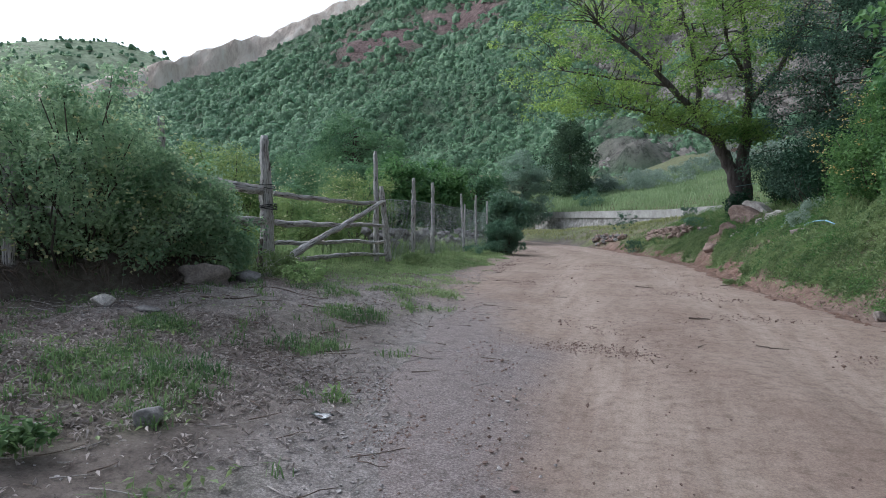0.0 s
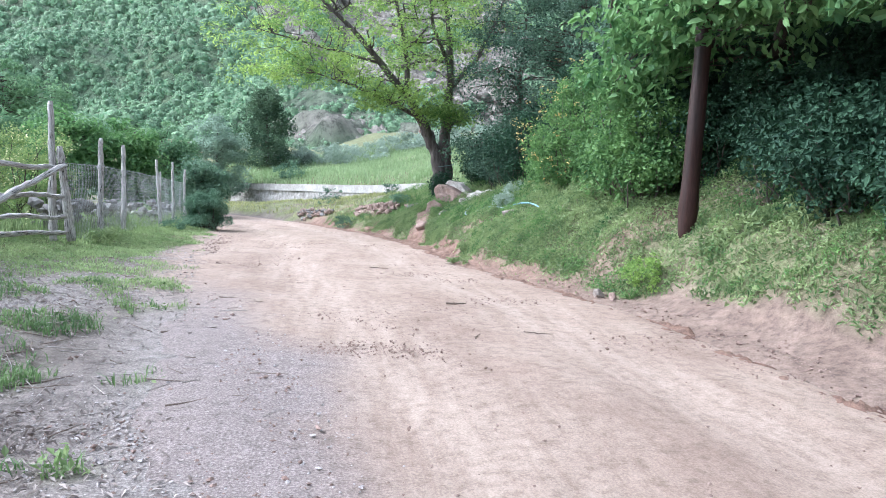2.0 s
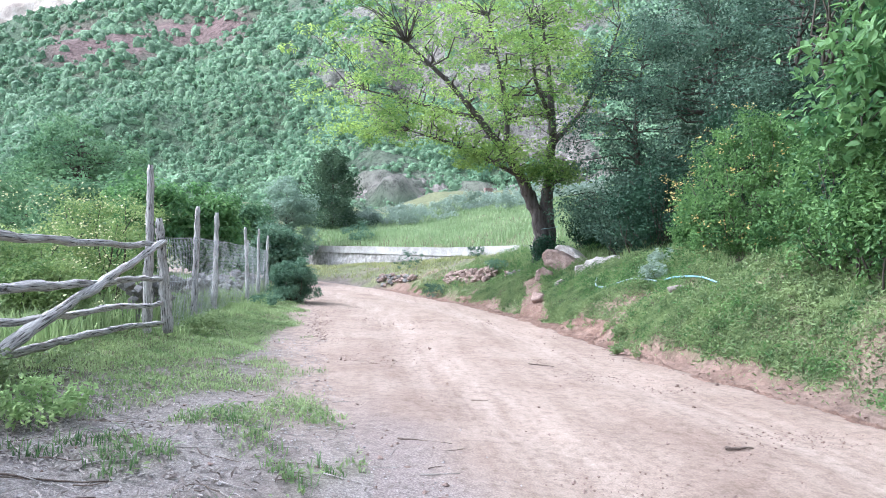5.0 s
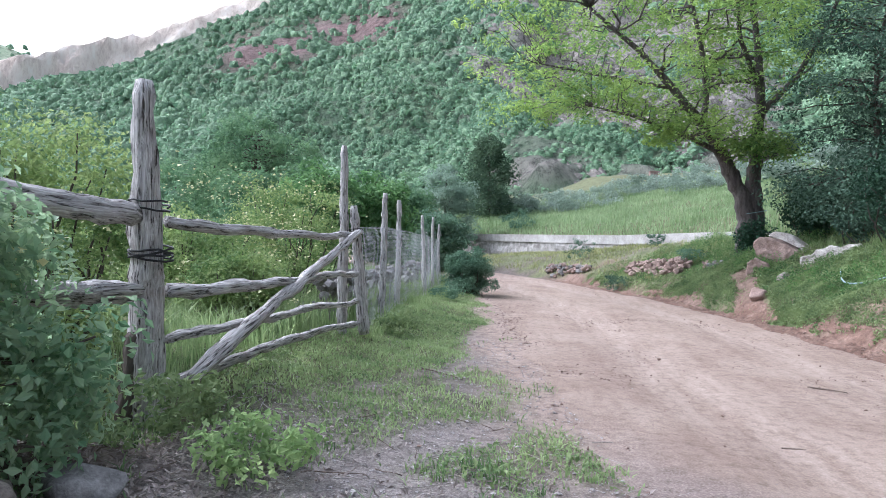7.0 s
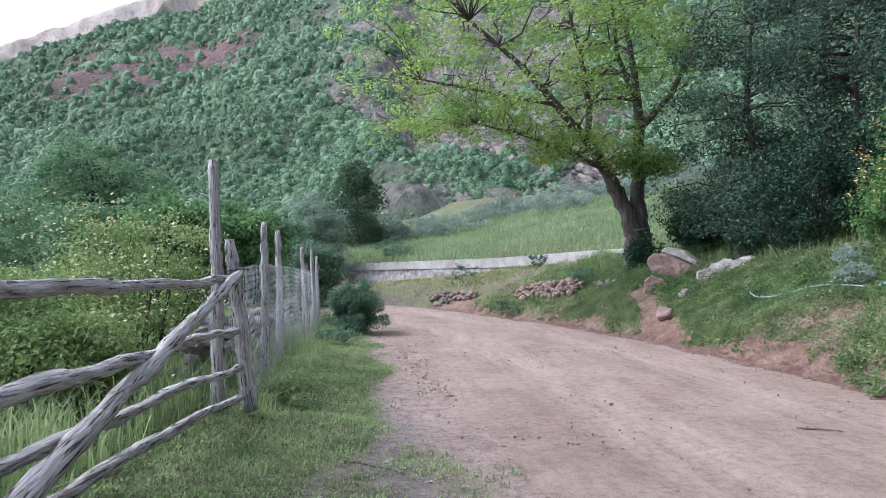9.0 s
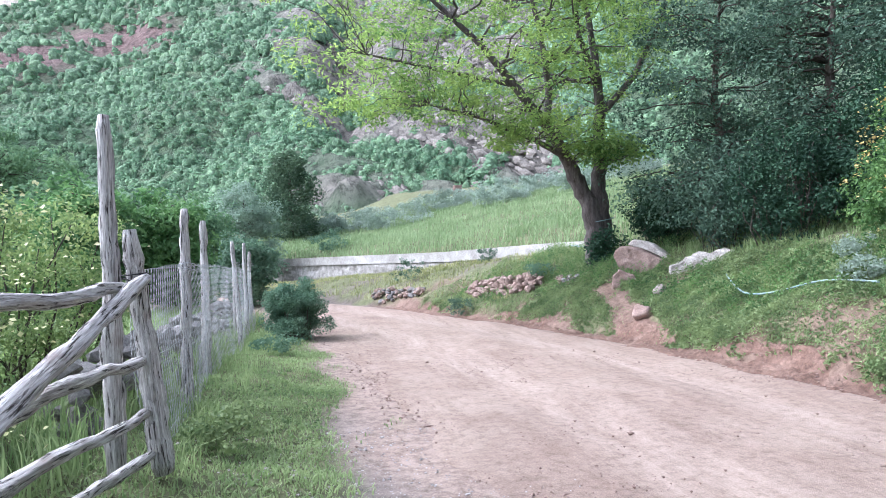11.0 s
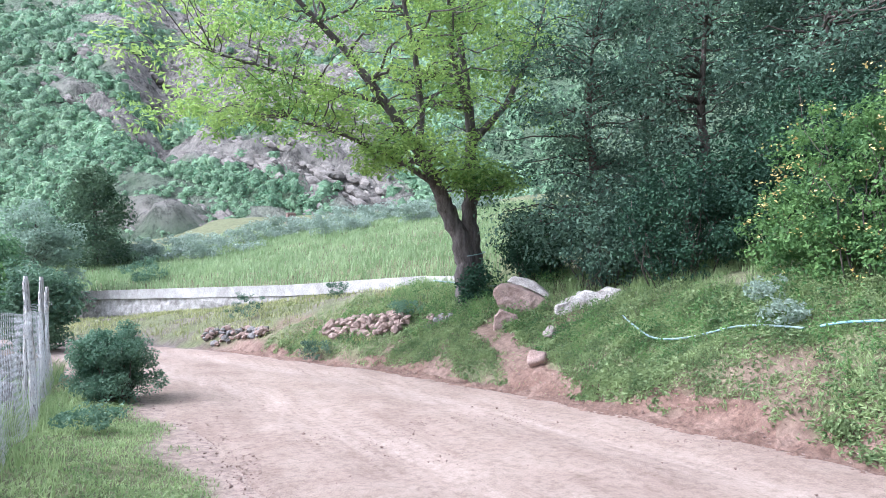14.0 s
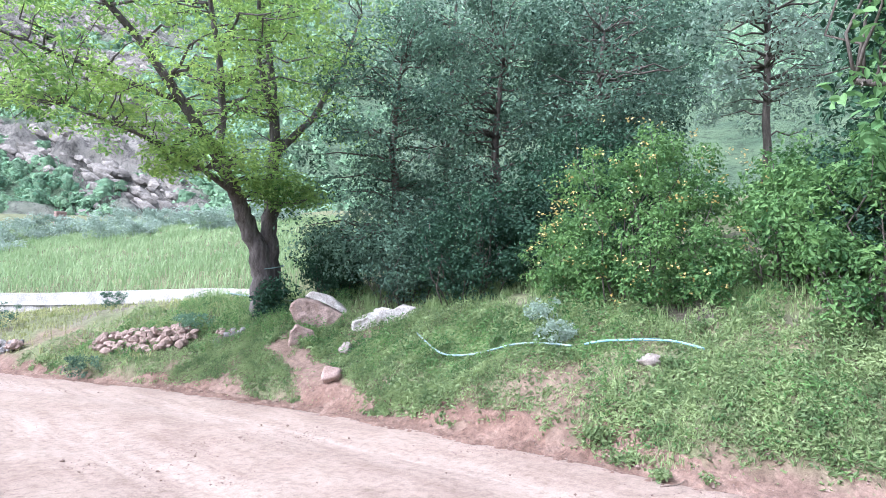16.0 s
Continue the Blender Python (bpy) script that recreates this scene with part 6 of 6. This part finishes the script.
# gravel, clods and dry leaves
def pebbles(x, y, size, r, lift=0.0):
    n = len(x)
    s = size * r.uniform(0.5, 1.6, n)
    p = np.stack([x, y, np.maximum(land(x, y) - 0.0, road_z(y)) + s * 0.25 + lift], -1)
    d = np.array([(1, 0, 0.1), (0.1, 0.85, 0.2), (-0.9, 0.1, 0.1), (-0.1, -0.8, 0.2), (0.1, 0.1, 0.6), (0, 0, -0.6)], float)
    a = r.uniform(0, 6.28, n)
    ca, sa = np.cos(a)[:, None], np.sin(a)[:, None]
    dd = d[None] * (1 + 0.35 * np.clip(r.normal(size=(n, 6, 1)), -1.5, 1.5))
    v = np.stack([dd[..., 0] * ca - dd[..., 1] * sa, dd[..., 0] * sa + dd[..., 1] * ca, dd[..., 2]], -1) * s[:, None, None] + p[:, None]
    q = np.arange(n)[:, None] * 6
    f = np.concatenate([q + t for t in ([0, 1, 4], [1, 2, 4], [2, 3, 4], [3, 0, 4], [1, 0, 5], [2, 1, 5], [3, 2, 5], [0, 3, 5])])
    return v.reshape(-1, 3), f


x, y = scatter(40000, -4.2, 1.5, 1.6, 14, gr, lambda x, y: smooth01((eL(x, y) + 0.9) / 0.9) * np.clip(0.6 + 0.7 * wavy(x, y, 1.1, 21), 0.08, 1) * np.interp(y, [1, 6, 14], [1, 0.8, 0.5]))
size = 0.006 * (1 + 1.3 * gr.uniform(0, 1, len(x)) ** 5)
tagged(put("gravel", raw_mesh("gravel", *pebbles(x, y, size, gr), M_PEBBLE)), "loose grey gravel beside the road", "gravel", kind="stuff")
x, y = scatter(22000, -3, 5.5, 1, 30, gr, lambda x, y: np.exp(-(np.minimum(np.abs(dR(x, y) - 0.1), np.abs(eL(x, y) + 0.1)) / 0.28) ** 2) + 0.04)
tagged(put("dirt_clods", raw_mesh("dirt_clods", *pebbles(x, y, 0.009 * (1 + 1.4 * gr.uniform(0, 1, len(x)) ** 4), gr), M_CLOD)), "reddish clods and pebbles along the road's edge", "clods", kind="stuff")
x, y = scatter(26000, -2.5, 4.5, 1.5, 18, gr, lambda x, y: ((eL(x, y) < 0) & (dR(x, y) < 0)) * np.clip(1.1 * wavy(x, y, 1.9, 88) + 0.6 * wavy(x, y, 5.5, 77) - 0.45, 0.015, 1))
for cx, cy, sx, sy, count in ((0.75, 6.1, 0.22, 0.12, 260), (1.25, 6.0, 0.16, 0.1, 160), (0.05, 3.45, 0.28, 0.16, 420), (-0.15, 4.4, 0.3, 0.25, 260), (2.6, 8.4, 0.3, 0.2, 160), (-1.9, 16.6, 0.16, 1.2, 500)):
    x, y = np.concatenate([x, cx + sx * gr.normal(size=count)]), np.concatenate([y, cy + sy * gr.normal(size=count)])
z = road_z(y) + 0.02
v, f = pebbles(x, y, 0.0065 * (1 + 0.9 * gr.uniform(0, 1, len(x)) ** 3), gr)
v[:, 2] += np.repeat(z - np.maximum(land(x, y), road_z(y)), 6) * 0.5
tagged(put("road_grit", raw_mesh("road_grit", v, f, M_CLOD)), "fine brown grit scattered on the road", "grit", kind="stuff")
x, y = scatter(22000, 2, 6.5, 2, 27, gr, lambda x, y: np.exp(-((dR(x, y) - 0.32) / 0.2) ** 2) * np.clip(0.6 + 0.6 * wavy(x, y, 2.2, 86), 0.05, 1))
tagged(put("bank_clods", raw_mesh("bank_clods", *pebbles(x, y, 0.012 * (1 + 1.3 * gr.uniform(0, 1, len(x)) ** 5), gr), M_CLOD)), "broken reddish earth on the cut bank", "clods", kind="stuff")
x, y = scatter(40000, 2, 6.5, 2, 27, gr, lambda x, y: np.exp(-((dR(x, y) - np.interp(y, [8, 13], [0.25, 0.5])) / 0.22) ** 2) * np.clip(0.45 + 1.0 * wavy(x, y, 3.6, 87), 0, 1) * smooth01((y - 8.5) / 2))
z = land(x, y) + gr.uniform(0.0, 0.08, len(x))
tagged(put("bank_weeds", raw_mesh("bank_weeds", *leaf_quads(np.stack([x - 0.06, y, z], -1), 0.045, gr, 0.6, 0.34), L_WEED)), "weeds hanging over the lip of the bank", "weeds", kind="stuff")
x, y = scatter(150000, -5.6, 0.9, 1.6, 9.0, gr, lambda x, y: np.clip(0.45 + 0.8 * wavy(x, y, 1.3, 84) + 0.3 * wavy(x, y, 6.0, 91), 0.03, 1) * smooth01((eL(x, y) + 0.3) / np.interp(y, [3, 6.5], [1.8, 3.6])) * np.interp(y, [4.5, 7, 9], [1, 0.45, 0.2]) * np.interp(x, [-3.0, -1.5, 0.5], [1, 0.6, 0.35]))
z = land(x, y) + gr.uniform(0.005, 0.03, len(x))
tagged(put("leaf_litter", raw_mesh("leaf_litter", *leaf_quads(np.stack([x, y, z], -1), 0.047, gr, 0.9, 0.36), L_LITTER)), "dry brown leaf litter on the ground", "leaf litter", kind="stuff")
# bare roots hanging from the cut earth bank
rr = np.random.default_rng(530)
pieces = []
for k in range(70):
    y = rr.uniform(4.6, 7.4)
    x = float(np.interp(y, [4.9, 6, 7.3], [-5.15, -4.35, -3.8])) + rr.normal() * 0.08
    a = np.array([x - 0.12, y, zl(x - 0.25, y) - 0.02])
    b = a + np.array([rr.uniform(0.1, 0.35), rr.normal() * 0.12, -rr.uniform(0.2, 0.42)])
    b[2] = max(b[2], zl(b[0], b[1]) + 0.01)
    pieces.append(tube(bend(a, b, rr, 0.12, 6, 0.1), np.linspace(0.009, 0.003, 6), 5))
tagged(put("bare_roots", raw_mesh("bare_roots", *joined(pieces), M_TWIG, True)), "bare roots hanging from the cut earth bank", "roots", kind="stuff")


# fine dry twigs strewn among the litter, brown ones and bleached ones
M_BLEACHED = surface("bleached_twig", (0.24, 0.21, 0.19), (0.48, 0.44, 0.41), 10, 80, 0.9, 0.002)
for mat, count, name, lab in ((M_TWIG, 420, "twig_litter", "fine dry twigs strewn over the bare ground"), (M_BLEACHED, 620, "straw_litter", "bleached stalks strewn over the bare ground")):
    pieces = []
    for k in range(count):
        x, y = rr.uniform(-5.2, 0.6), rr.uniform(2.0, 9.5)
        if eL(x, y) < -0.5 or rr.uniform() > 0.3 + 0.3 * eL(x, y):
            continue
        a, w = rr.normal() * 0.9 + 0.4, rr.uniform(0.05, 0.32)
        s = np.linspace(-0.5, 0.5, 4) * w
        px, py = x + s * math.cos(a) + rr.normal(size=4) * 0.008, y + s * math.sin(a) + rr.normal(size=4) * 0.008
        pieces.append(tube(np.stack([px, py, np.maximum(land(px, py), road_z(py)) + 0.014], -1), np.linspace(0.004, 0.002, 4), 4))
    tagged(put(name, raw_mesh(name, *joined(pieces), mat, True)), lab, "twigs", kind="stuff")
